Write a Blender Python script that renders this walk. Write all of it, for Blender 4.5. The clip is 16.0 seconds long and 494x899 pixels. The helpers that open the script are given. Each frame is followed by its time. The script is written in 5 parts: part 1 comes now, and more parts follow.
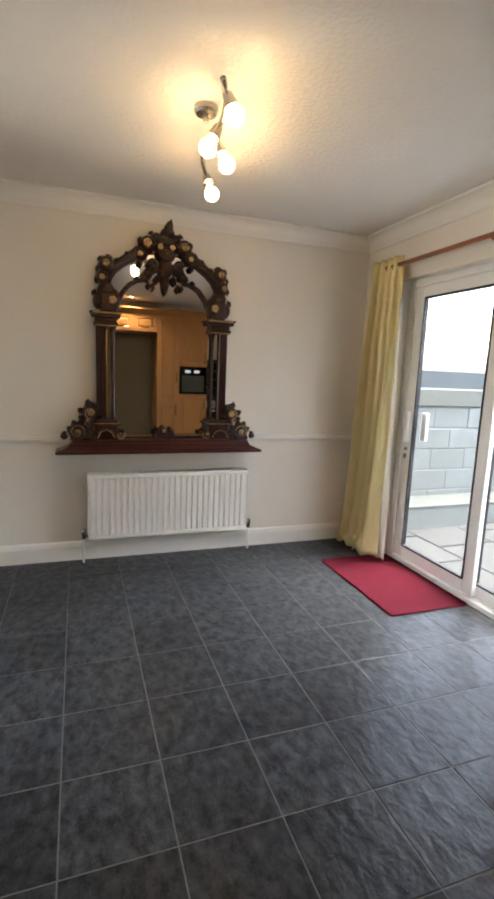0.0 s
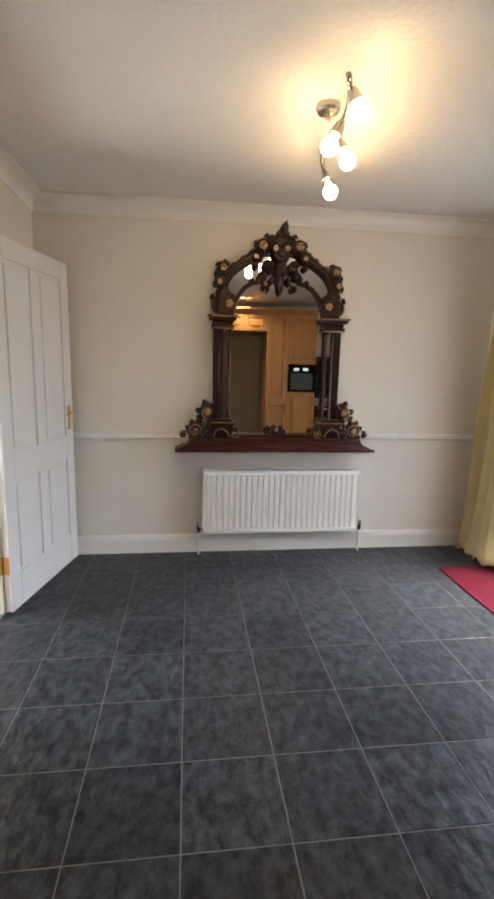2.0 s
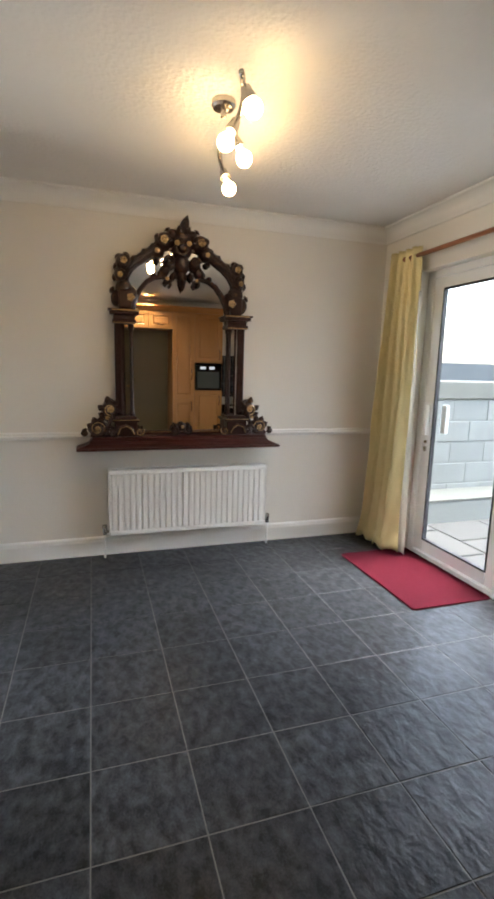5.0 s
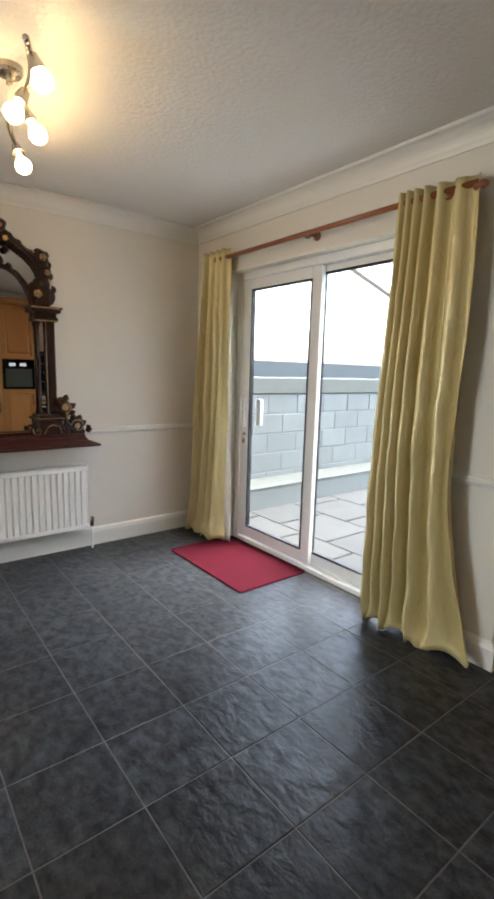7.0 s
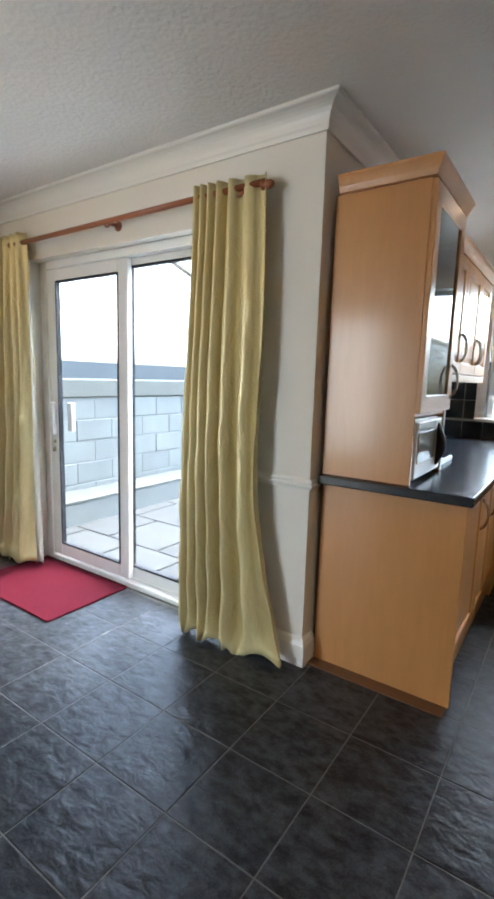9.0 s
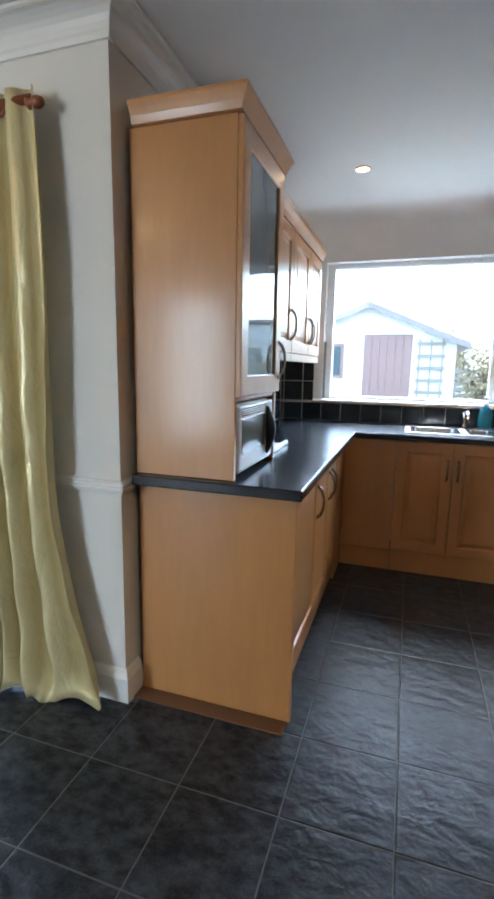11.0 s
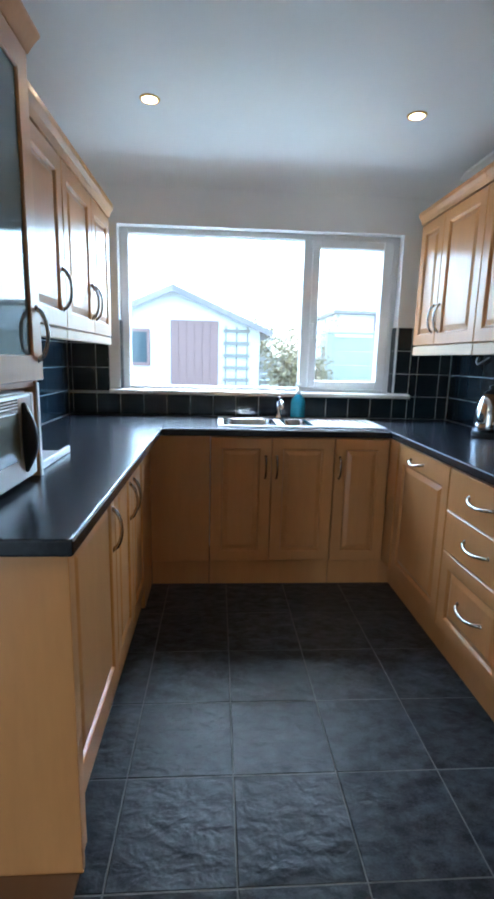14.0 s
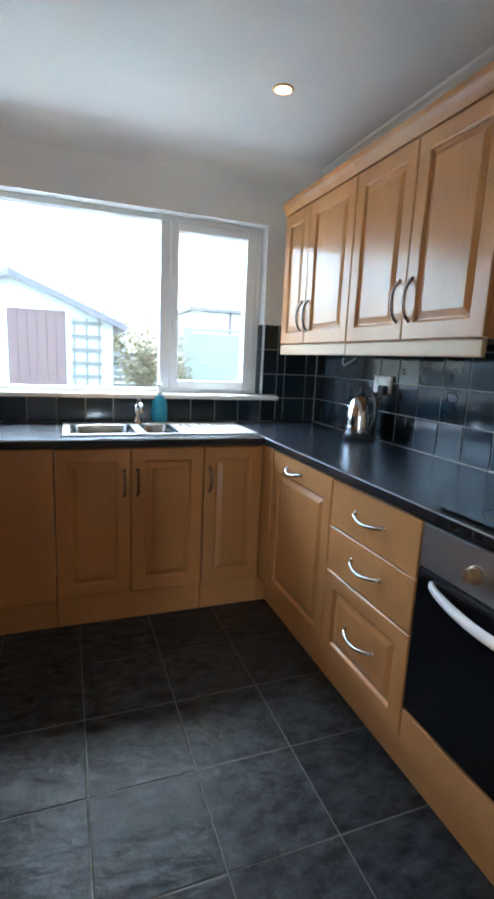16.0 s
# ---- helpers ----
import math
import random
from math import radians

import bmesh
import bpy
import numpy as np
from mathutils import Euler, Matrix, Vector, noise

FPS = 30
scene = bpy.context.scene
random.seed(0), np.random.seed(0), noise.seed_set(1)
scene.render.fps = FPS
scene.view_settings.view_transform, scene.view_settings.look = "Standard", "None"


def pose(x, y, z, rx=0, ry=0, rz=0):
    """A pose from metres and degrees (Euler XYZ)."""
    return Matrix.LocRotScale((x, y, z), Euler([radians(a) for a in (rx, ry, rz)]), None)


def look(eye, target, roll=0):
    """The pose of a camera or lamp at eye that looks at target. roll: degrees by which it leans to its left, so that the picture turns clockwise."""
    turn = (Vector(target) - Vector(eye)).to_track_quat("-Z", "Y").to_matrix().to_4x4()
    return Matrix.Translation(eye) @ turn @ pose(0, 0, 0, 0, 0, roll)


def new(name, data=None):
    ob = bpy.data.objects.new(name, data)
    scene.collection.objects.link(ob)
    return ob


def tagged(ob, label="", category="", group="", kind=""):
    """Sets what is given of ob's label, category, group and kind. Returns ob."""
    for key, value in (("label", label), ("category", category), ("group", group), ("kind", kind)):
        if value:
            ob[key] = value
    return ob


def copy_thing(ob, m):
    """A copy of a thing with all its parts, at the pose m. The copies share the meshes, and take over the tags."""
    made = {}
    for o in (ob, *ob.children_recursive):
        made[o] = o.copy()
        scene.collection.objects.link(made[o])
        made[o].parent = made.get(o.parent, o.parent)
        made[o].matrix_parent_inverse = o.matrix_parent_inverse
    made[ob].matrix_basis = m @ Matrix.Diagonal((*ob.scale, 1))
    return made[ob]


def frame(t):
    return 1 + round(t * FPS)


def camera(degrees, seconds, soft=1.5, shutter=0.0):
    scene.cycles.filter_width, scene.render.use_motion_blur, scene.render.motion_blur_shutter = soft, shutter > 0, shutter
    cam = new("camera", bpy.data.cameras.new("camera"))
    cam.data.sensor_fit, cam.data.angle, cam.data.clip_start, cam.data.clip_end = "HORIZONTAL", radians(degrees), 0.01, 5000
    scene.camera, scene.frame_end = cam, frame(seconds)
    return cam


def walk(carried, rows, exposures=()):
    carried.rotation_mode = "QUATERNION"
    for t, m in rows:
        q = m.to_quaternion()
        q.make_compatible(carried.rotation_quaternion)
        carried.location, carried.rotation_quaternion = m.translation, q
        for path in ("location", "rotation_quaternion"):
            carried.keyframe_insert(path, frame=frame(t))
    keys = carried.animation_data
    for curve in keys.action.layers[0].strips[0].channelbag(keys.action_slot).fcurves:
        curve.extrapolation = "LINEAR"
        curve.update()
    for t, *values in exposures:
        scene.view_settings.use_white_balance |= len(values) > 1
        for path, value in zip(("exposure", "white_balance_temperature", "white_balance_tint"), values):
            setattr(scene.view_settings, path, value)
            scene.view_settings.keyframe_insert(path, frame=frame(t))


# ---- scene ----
cam = camera(54.3, 16.0, soft=3.3)
PATH = [
    (0, (0.25, 0.039, 1.36), (0.912, 1.9, 1.044), 2.4),
    (0.5, (0.232, 0.038, 1.368), (0.78, 1.933, 1.043), 2.2),
    (1, (0.221, 0.043, 1.367), (0.645, 1.97, 1.04), 1.8),
    (1.5, (0.215, 0.045, 1.367), (0.547, 1.989, 1.037), 1.5),
    (2, (0.202, 0.047, 1.38), (0.444, 2.002, 1.036), 1.3),
    (2.5, (0.198, 0.046, 1.38), (0.369, 2.007, 1.028), 1.3),
    (3, (0.198, 0.05, 1.371), (0.354, 2.012, 1.016), 1.2),
    (3.2, (0.201, 0.046, 1.37), (0.372, 2.007, 1.015), 1.1),
    (5.3, (0.231, 0.041, 1.35), (0.939, 1.882, 1.018), 1.5),
    (5.5, (0.24, 0.038, 1.349), (1.018, 1.85, 1.016), 1.5),
    (6, (0.258, 0.035, 1.348), (1.196, 1.771, 1.018), 1.7),
    (6.5, (0.272, 0.028, 1.344), (1.354, 1.678, 1.017), 1.7),
    (7, (0.266, 0.024, 1.338), (1.483, 1.578, 1.015), 1.6),
    (7.5, (0.272, 0.012, 1.323), (1.599, 1.475, 1.012), 1.4),
    (8, (0.316, 0.003, 1.322), (1.753, 1.362, 1.02), 1.5),
    (8.5, (0.428, -0.009, 1.335), (1.979, 1.22, 1.043), 1.5),
    (9, (0.547, -0.03, 1.33), (2.177, 1.091, 1.037), 1.7),
    (9.5, (0.628, -0.068, 1.324), (2.343, 0.919, 1.034), 1.8),
    (10, (0.705, -0.06, 1.313), (2.497, 0.774, 1.008), 1.8),
    (10.2, (0.76, -0.047, 1.323), (2.566, 0.752, 1.007), 1.5),
    (12.3, (1.205, -0.086, 1.291), (3.14, 0.268, 0.928), 1.1),
    (12.5, (1.243, -0.104, 1.299), (3.178, 0.235, 0.927), 1.0),
    (13, (1.328, -0.119, 1.291), (3.278, 0.11, 0.912), 0.9),
    (13.5, (1.431, -0.077, 1.299), (3.394, -0.039, 0.918), 1.2),
    (14, (1.514, -0.033, 1.287), (3.475, -0.161, 0.916), 1.4),
    (14.5, (1.579, -0.015, 1.28), (3.53, -0.245, 0.906), 1.6),
    (15, (1.695, -0.034, 1.286), (3.625, -0.407, 0.916), 1.9),
    (15.5, (1.803, -0.055, 1.295), (3.698, -0.576, 0.927), 2.2),
    (16, (1.861, -0.07, 1.29), (3.702, -0.762, 0.925), 2.6),
]
walk(cam, [(t, look(eye, target, roll)) for t, eye, target, roll in PATH],
     [(0.0, 3.7, 6500, 8), (1.3, 3.8, 6500, 9), (3.0, 3.95, 6000, 6), (5.5, 3.65, 6350, 7), (7.0, 3.6, 6300, 6), (8.0, 3.55, 6050, 5), (9.0, 3.87, 5700, 4), (12.5, 3.9, 5000, 1), (14.5, 3.83, 4850, -2), (16.0, 3.86, 5200, -1)])

# ---- world and lights ----
SKY, SUN_EL, SUN_AZ = 0.15, 60.0, 100.0
world = bpy.data.worlds.new("sky")
scene.world = world
world.use_nodes = True
_nt = world.node_tree
_sky = _nt.nodes.new("ShaderNodeTexSky")
_sky.sky_type = "NISHITA"
_sky.sun_disc = False
_sky.sun_elevation = radians(SUN_EL)
_sky.sun_rotation = radians(SUN_AZ)
_sky.dust_density = 4.0
_sky.air_density = 1.2
_sky.ozone_density = 2.0
_haze = _nt.nodes.new("ShaderNodeHueSaturation")        # thin cloud takes most of the blue
_haze.inputs["Saturation"].default_value = 0.72
_nt.links.new(_sky.outputs[0], _haze.inputs["Color"])
_nt.links.new(_haze.outputs[0], _nt.nodes["Background"].inputs[0])
_nt.nodes["Background"].inputs[1].default_value = SKY


def lamp(name, kind, energy, color, m, **settings):
    data = bpy.data.lights.new(name, kind)
    data.energy, data.color = energy, color
    for key, value in settings.items():
        setattr(data, key, value)
    ob = new(name, data)
    ob.matrix_world = m
    return ob


sun = lamp("sun", "SUN", 0.06, (1.0, 0.95, 0.88), look((0, 0, 0), (-0.49, 0.09, -0.866)), angle=radians(25))
# unseen fill at an added hall opening: extra daylight through the open door
lamp("hall_window_light", "AREA", 5.5, (1.0, 0.97, 0.93), look((-2.36, 2.7, 1.25), (0, 2.7, 1.25)), shape="RECTANGLE", size=1.15, size_y=1.9)
# a downlight over the units behind the camera, seen in the mirror
lamp("downlight_lamp", "SPOT", 3.6, (1.0, 0.80, 0.56), look((1.05, -.90, 2.40), (1.05, -.85, 0)), spot_size=radians(125), spot_blend=0.6, shadow_soft_size=0.04)

# ---- materials ----
MATS = {}


def mat(name, color, rough=0.5, metal=0.0, noise_scale=0.0, amount=0.0, bump=0.0, bump_scale=0.0, second=None, stretch=(1, 1, 1),
        coat=0.0, vary=0.0, emission=None, strength=0.0, transmission=0.0, spec=0.5, rough_vary=0.0, warp=0.0, lo=0.45, hi=0.95):
    """Principled material: base colour mixed with a second by noise at two scales, fine relief, and a little change from piece to piece."""
    if name in MATS:
        return MATS[name]
    m = bpy.data.materials.new(name)
    m.use_nodes = True
    nt = m.node_tree
    n, l = nt.nodes, nt.links
    b = n["Principled BSDF"]
    b.inputs["Base Color"].default_value = (*color, 1)
    b.inputs["Roughness"].default_value = rough
    b.inputs["Metallic"].default_value = metal
    b.inputs["Coat Weight"].default_value = coat
    b.inputs["Coat Roughness"].default_value = 0.15
    b.inputs["Transmission Weight"].default_value = transmission
    b.inputs["Specular IOR Level"].default_value = spec
    if emission:
        b.inputs["Emission Color"].default_value = (*emission, 1)
        b.inputs["Emission Strength"].default_value = strength
    geo = n.new("ShaderNodeNewGeometry")
    scale = n.new("ShaderNodeVectorMath")
    scale.operation = "MULTIPLY"
    scale.inputs[1].default_value = stretch
    l.new(geo.outputs["Position"], scale.inputs[0])
    info = n.new("ShaderNodeObjectInfo")
    if noise_scale:
        second = second or tuple(c * 0.7 for c in color)
        big, fine = n.new("ShaderNodeTexNoise"), n.new("ShaderNodeTexNoise")
        big.inputs["Scale"].default_value = noise_scale
        big.inputs["Detail"].default_value = 6
        big.inputs["Roughness"].default_value = 0.6
        big.inputs["Distortion"].default_value = warp * 0.5
        fine.inputs["Scale"].default_value = noise_scale * 9
        fine.inputs["Detail"].default_value = 4
        if vary:
            shift = n.new("ShaderNodeVectorMath")
            shift.operation = "ADD"
            mul = n.new("ShaderNodeMath")
            mul.operation = "MULTIPLY"
            mul.inputs[1].default_value = 37.0
            l.new(info.outputs["Random"], mul.inputs[0])
            l.new(scale.outputs[0], shift.inputs[0])
            l.new(mul.outputs[0], shift.inputs[1])
            source = shift
        else:
            source = scale
        l.new(source.outputs[0], big.inputs["Vector"])
        l.new(source.outputs[0], fine.inputs["Vector"])
        blend = n.new("ShaderNodeMath")
        blend.operation = "MULTIPLY_ADD"
        blend.inputs[1].default_value = 0.35
        l.new(fine.outputs["Fac"], blend.inputs[0])
        l.new(big.outputs["Fac"], blend.inputs[2])
        ramp = n.new("ShaderNodeMapRange")
        ramp.inputs["From Min"].default_value = lo
        ramp.inputs["From Max"].default_value = hi
        ramp.inputs["To Max"].default_value = amount
        l.new(blend.outputs[0], ramp.inputs["Value"])
        mix = n.new("ShaderNodeMix")
        mix.data_type = "RGBA"
        mix.inputs["A"].default_value = (*color, 1)
        mix.inputs["B"].default_value = (*second, 1)
        l.new(ramp.outputs[0], mix.inputs["Factor"])
        out = mix.outputs["Result"]
        if vary:
            hue = n.new("ShaderNodeHueSaturation")
            vr = n.new("ShaderNodeMapRange")
            vr.inputs["To Min"].default_value = 1 - vary
            vr.inputs["To Max"].default_value = 1 + vary
            l.new(info.outputs["Random"], vr.inputs["Value"])
            l.new(vr.outputs[0], hue.inputs["Value"])
            l.new(out, hue.inputs["Color"])
            out = hue.outputs["Color"]
        l.new(out, b.inputs["Base Color"])
        if rough_vary:
            rr = n.new("ShaderNodeMapRange")
            rr.inputs["To Min"].default_value = rough - rough_vary
            rr.inputs["To Max"].default_value = rough + rough_vary
            l.new(fine.outputs["Fac"], rr.inputs["Value"])
            l.new(rr.outputs[0], b.inputs["Roughness"])
    if bump:
        tex = n.new("ShaderNodeTexNoise")
        tex.inputs["Scale"].default_value = bump_scale
        tex.inputs["Detail"].default_value = 5
        tex.inputs["Distortion"].default_value = warp
        l.new(scale.outputs[0], tex.inputs["Vector"])
        bp = n.new("ShaderNodeBump")
        bp.inputs["Strength"].default_value = 0.6
        bp.inputs["Distance"].default_value = bump
        l.new(tex.outputs["Fac"], bp.inputs["Height"])
        l.new(bp.outputs[0], b.inputs["Normal"])
    MATS[name] = m
    return m


PAINT = mat("wall_paint", (0.76, 0.73, 0.67), 0.75, noise_scale=1.3, amount=0.25, second=(0.69, 0.66, 0.61), bump=0.0015, bump_scale=60)
CEIL = mat("stippled_ceiling", (0.80, 0.785, 0.755), 0.85, noise_scale=2, amount=0.3, second=(0.70, 0.68, 0.65), bump=0.0085, bump_scale=52)
WHITE = mat("white_satin_paint", (0.8, 0.79, 0.76), 0.35, noise_scale=4, amount=0.2, second=(0.72, 0.71, 0.68))
KITCHENWHITE = mat("white_kitchen_paint", (0.78, 0.78, 0.77), 0.7, noise_scale=2, amount=0.3, second=(0.7, 0.69, 0.67), bump=0.001, bump_scale=60)
DOORWHITE = mat("white_door_paint", (0.78, 0.79, 0.8), 0.4, noise_scale=3, amount=0.2, second=(0.7, 0.71, 0.72))
UPVC = mat("white_plastic_frame", (0.82, 0.83, 0.84), 0.3, noise_scale=3, amount=0.15, second=(0.74, 0.75, 0.76))
RUBBER = mat("black_rubber_gasket", (0.012, 0.014, 0.02), 0.6)
RADI = mat("radiator_enamel", (0.84, 0.84, 0.82), 0.35, noise_scale=5, amount=0.1, second=(0.79, 0.79, 0.77))
SLATE = mat("slate_tile", (0.010, 0.0118, 0.0150), 0.33, noise_scale=16, amount=1.0, second=(0.072, 0.078, 0.090), bump=0.012, bump_scale=12,
            vary=0.2, stretch=(1.6, 1, 1), rough_vary=0.06, warp=0.35, lo=0.53, hi=0.97, spec=0.19)
GROUT = mat("floor_grout", (0.16, 0.158, 0.152), 0.85, noise_scale=6, amount=0.6, second=(0.045, 0.045, 0.047))
WOOD = mat("beech_veneer", (0.60, 0.298, 0.102), 0.32, noise_scale=3.0, amount=0.6, second=(0.44, 0.207, 0.066), stretch=(2.2, 2.2, 0.35), coat=0.35,
           vary=0.05, bump=0.0006, bump_scale=30)
WOODL = mat("pale_maple_edge", (0.62, 0.44, 0.25), 0.35, noise_scale=3.0, amount=0.4, second=(0.52, 0.34, 0.18), stretch=(0.4, 0.4, 2.0), coat=0.2)
MAHOG = mat("dark_mahogany", (0.036, 0.0085, 0.006), 0.33, noise_scale=6, amount=0.8, second=(0.012, 0.004, 0.004), stretch=(3, 3, 0.6), coat=0.15)
MAHOGR = mat("red_mahogany_shelf", (0.060, 0.011, 0.008), 0.35, noise_scale=6, amount=0.8, second=(0.025, 0.006, 0.005), stretch=(0.5, 3, 3), coat=0.15)
MAHOGC = mat("carved_mahogany", (0.022, 0.0055, 0.0042), 0.33, noise_scale=26, amount=0.75, second=(0.20, 0.10, 0.035), bump=0.012, bump_scale=42, lo=0.74, hi=0.88, coat=0.1)
GILT = mat("worn_gilt", (0.78, 0.58, 0.30), 0.35, metal=0.8, noise_scale=30, amount=0.8, second=(0.10, 0.045, 0.02))
ROSE = mat("rubbed_gilt_rosette", (0.62, 0.43, 0.21), 0.40, metal=0.6, noise_scale=55, amount=0.9, second=(0.05, 0.018, 0.01), lo=0.6, hi=0.85)
MIRROR = mat("mirror_glass", (0.80, 0.78, 0.74), 0.0, metal=1.0)
GLASS = mat("clear_glass", (0.81, 0.835, 0.84), 0.0, transmission=1.0)
GLASS.node_tree.nodes["Principled BSDF"].inputs["IOR"].default_value = 1.02
DARKGLASS = mat("cabinet_glass", (0.09, 0.11, 0.11), 0.04, noise_scale=2, amount=0.2)
LAMINATE = mat("black_laminate_worktop", (0.012, 0.014, 0.018), 0.24, noise_scale=60, amount=0.6, second=(0.028, 0.03, 0.036), bump=0.0006, bump_scale=180)
TILE = mat("black_glazed_tile", (0.010, 0.017, 0.024), 0.09, noise_scale=9, amount=0.6, second=(0.022, 0.032, 0.042), vary=0.2, bump=0.0015, bump_scale=9)
TGROUT = mat("pale_tile_grout", (0.48, 0.50, 0.50), 0.85, noise_scale=20, amount=0.5)
STEEL = mat("brushed_steel", (0.52, 0.52, 0.52), 0.36, metal=1.0, noise_scale=40, amount=0.3, stretch=(1, 8, 8))
# darker than STEEL: dark reflections in the bowls put into the colour
BOWL = mat("dark_reflection_steel_bowl", (0.36, 0.36, 0.36), 0.22, metal=1.0, noise_scale=30, amount=0.3)
CHROME = mat("polished_chrome", (0.72, 0.72, 0.73), 0.1, metal=1.0)
PEWTER = mat("pewter_handle", (0.44, 0.42, 0.39), 0.27, metal=1.0)
BRASS = mat("brass", (0.62, 0.40, 0.14), 0.3, metal=1.0)
BLACK = mat("black_enamel", (0.006, 0.006, 0.007), 0.12, noise_scale=3, amount=0.2)
BLACKP = mat("black_plastic", (0.012, 0.012, 0.014), 0.4)
CURTAIN = mat("gold_satin_curtain", (0.66, 0.57, 0.30), 0.33, metal=0.22, noise_scale=5, amount=0.5, second=(0.56, 0.465, 0.225), bump=0.022, bump_scale=7, stretch=(1, 1, 0.6), warp=1.2)
LINING = mat("white_curtain_lining", (0.75, 0.74, 0.68), 0.8)
POLE = mat("cherry_wood_pole", (0.30, 0.095, 0.035), 0.35, noise_scale=6, amount=0.5, stretch=(4, 0.5, 4), coat=0.3)
MATRED = mat("red_fibre_mat", (0.090, 0.008, 0.018), 0.95, noise_scale=60, amount=0.6, second=(0.06, 0.005, 0.011), bump=0.004, bump_scale=250, spec=0.08)
CARPET = mat("brown_carpet", (0.30, 0.17, 0.10), 0.95, noise_scale=80, amount=0.6, bump=0.003, bump_scale=200)
BULB = mat("lit_bulb", (1, 0.9, 0.7), 0.3, emission=(1.0, 0.64, 0.29), strength=4.4)
SPOTLED = mat("lit_downlight", (1, 0.95, 0.85), 0.3, emission=(1.0, 0.62, 0.30), strength=3.0)
BLOCK = mat("concrete_block", (0.20, 0.21, 0.20), 0.9, noise_scale=5, amount=0.7, second=(0.145, 0.152, 0.146), vary=0.07, bump=0.006, bump_scale=40)
MORTAR = mat("mortar", (0.185, 0.19, 0.178), 0.95, noise_scale=12, amount=0.4)
COPING = mat("pale_coping_stone", (0.135, 0.137, 0.122), 0.9, noise_scale=6, amount=0.5, bump=0.004, bump_scale=30)
PAVE = mat("grey_paving_slab", (0.080, 0.079, 0.075), 0.85, noise_scale=4, amount=0.7, second=(0.055, 0.055, 0.053), vary=0.12, bump=0.003, bump_scale=50)
EARTH = mat("ground_gravel", (0.20, 0.19, 0.16), 0.95, noise_scale=1.5, amount=0.6, second=(0.13, 0.15, 0.08), bump=0.01, bump_scale=20)
RENDER = mat("white_render", (0.74, 0.73, 0.70), 0.9, noise_scale=3, amount=0.3, bump=0.004, bump_scale=40)
ROOF = mat("weathered_roof", (0.32, 0.27, 0.25), 0.85, noise_scale=4, amount=0.5, second=(0.24, 0.21, 0.20), vary=0.15)
BROWND = mat("brown_painted_timber", (0.27, 0.165, 0.135), 0.6, noise_scale=5, amount=0.4, stretch=(3, 3, 0.5))
TIMBER = mat("grey_weathered_timber", (0.32, 0.285, 0.235), 0.85, noise_scale=6, amount=0.6, stretch=(1, 1, 0.3))
LEAF = mat("bush_leaf", (0.22, 0.20, 0.10), 0.7, noise_scale=6, amount=0.8, second=(0.36, 0.25, 0.14))
TWIG = mat("bush_twig", (0.26, 0.19, 0.13), 0.85)
SOAP = mat("blue_soap", (0.08, 0.42, 0.66), 0.15, noise_scale=5, amount=0.2, transmission=0.3)
SOCKET = mat("white_socket_plastic", (0.8, 0.8, 0.78), 0.35)
PANEL = mat("weathered_concrete_panel", (0.40, 0.38, 0.31), 0.9, noise_scale=4, amount=0.6, second=(0.30, 0.29, 0.23), bump=0.004, bump_scale=30)
OLIVE = mat("olive_grey_door", (0.30, 0.27, 0.19), 0.6, noise_scale=3, amount=0.3)


# ---- building helpers ----
def part(name, bm, material, parent=None, label="", smooth=False):
    """Links a bmesh, made in world coordinates, as one mesh under a thing or a part."""
    me = bpy.data.meshes.new(name)
    bmesh.ops.recalc_face_normals(bm, faces=bm.faces)
    if smooth:
        for fc in bm.faces:
            fc.smooth = True
    bm.to_mesh(me)
    bm.free()
    me.materials.append(material)
    ob = new(name, me)
    if parent:
        ob.parent = parent
        if parent.type == "EMPTY":
            ob.matrix_parent_inverse = parent.matrix_basis.inverted()
    if label:
        tagged(ob, label)
    return ob


def thing(name, at, label, category, group="", kind=""):
    ob = new(name)
    ob.empty_display_size = 0.1
    ob.matrix_basis = Matrix.Translation(at)
    return tagged(ob, label, category, group, kind)


def box(bm, x0, x1, y0, y1, z0, z1, bevel=0.0, m=None, seg=1):
    c = Vector(((x0 + x1) / 2, (y0 + y1) / 2, (z0 + z1) / 2))
    mm = Matrix.Translation(c) @ Matrix.Diagonal((abs(x1 - x0), abs(y1 - y0), abs(z1 - z0), 1))
    r = bmesh.ops.create_cube(bm, size=1, matrix=mm)
    vs = r["verts"]
    if bevel:
        es = {e for v in vs for e in v.link_edges}
        r = bmesh.ops.bevel(bm, geom=list(es), offset=bevel, segments=seg, affect="EDGES", profile=0.5)
        vs = list({v for fc in r["faces"] for v in fc.verts} | {v for v in vs if v.is_valid})
    if m:
        bmesh.ops.transform(bm, matrix=m, verts=vs)
    return vs


def bx(*a, **k):
    bm = bmesh.new()
    box(bm, *a, **k)
    return bm


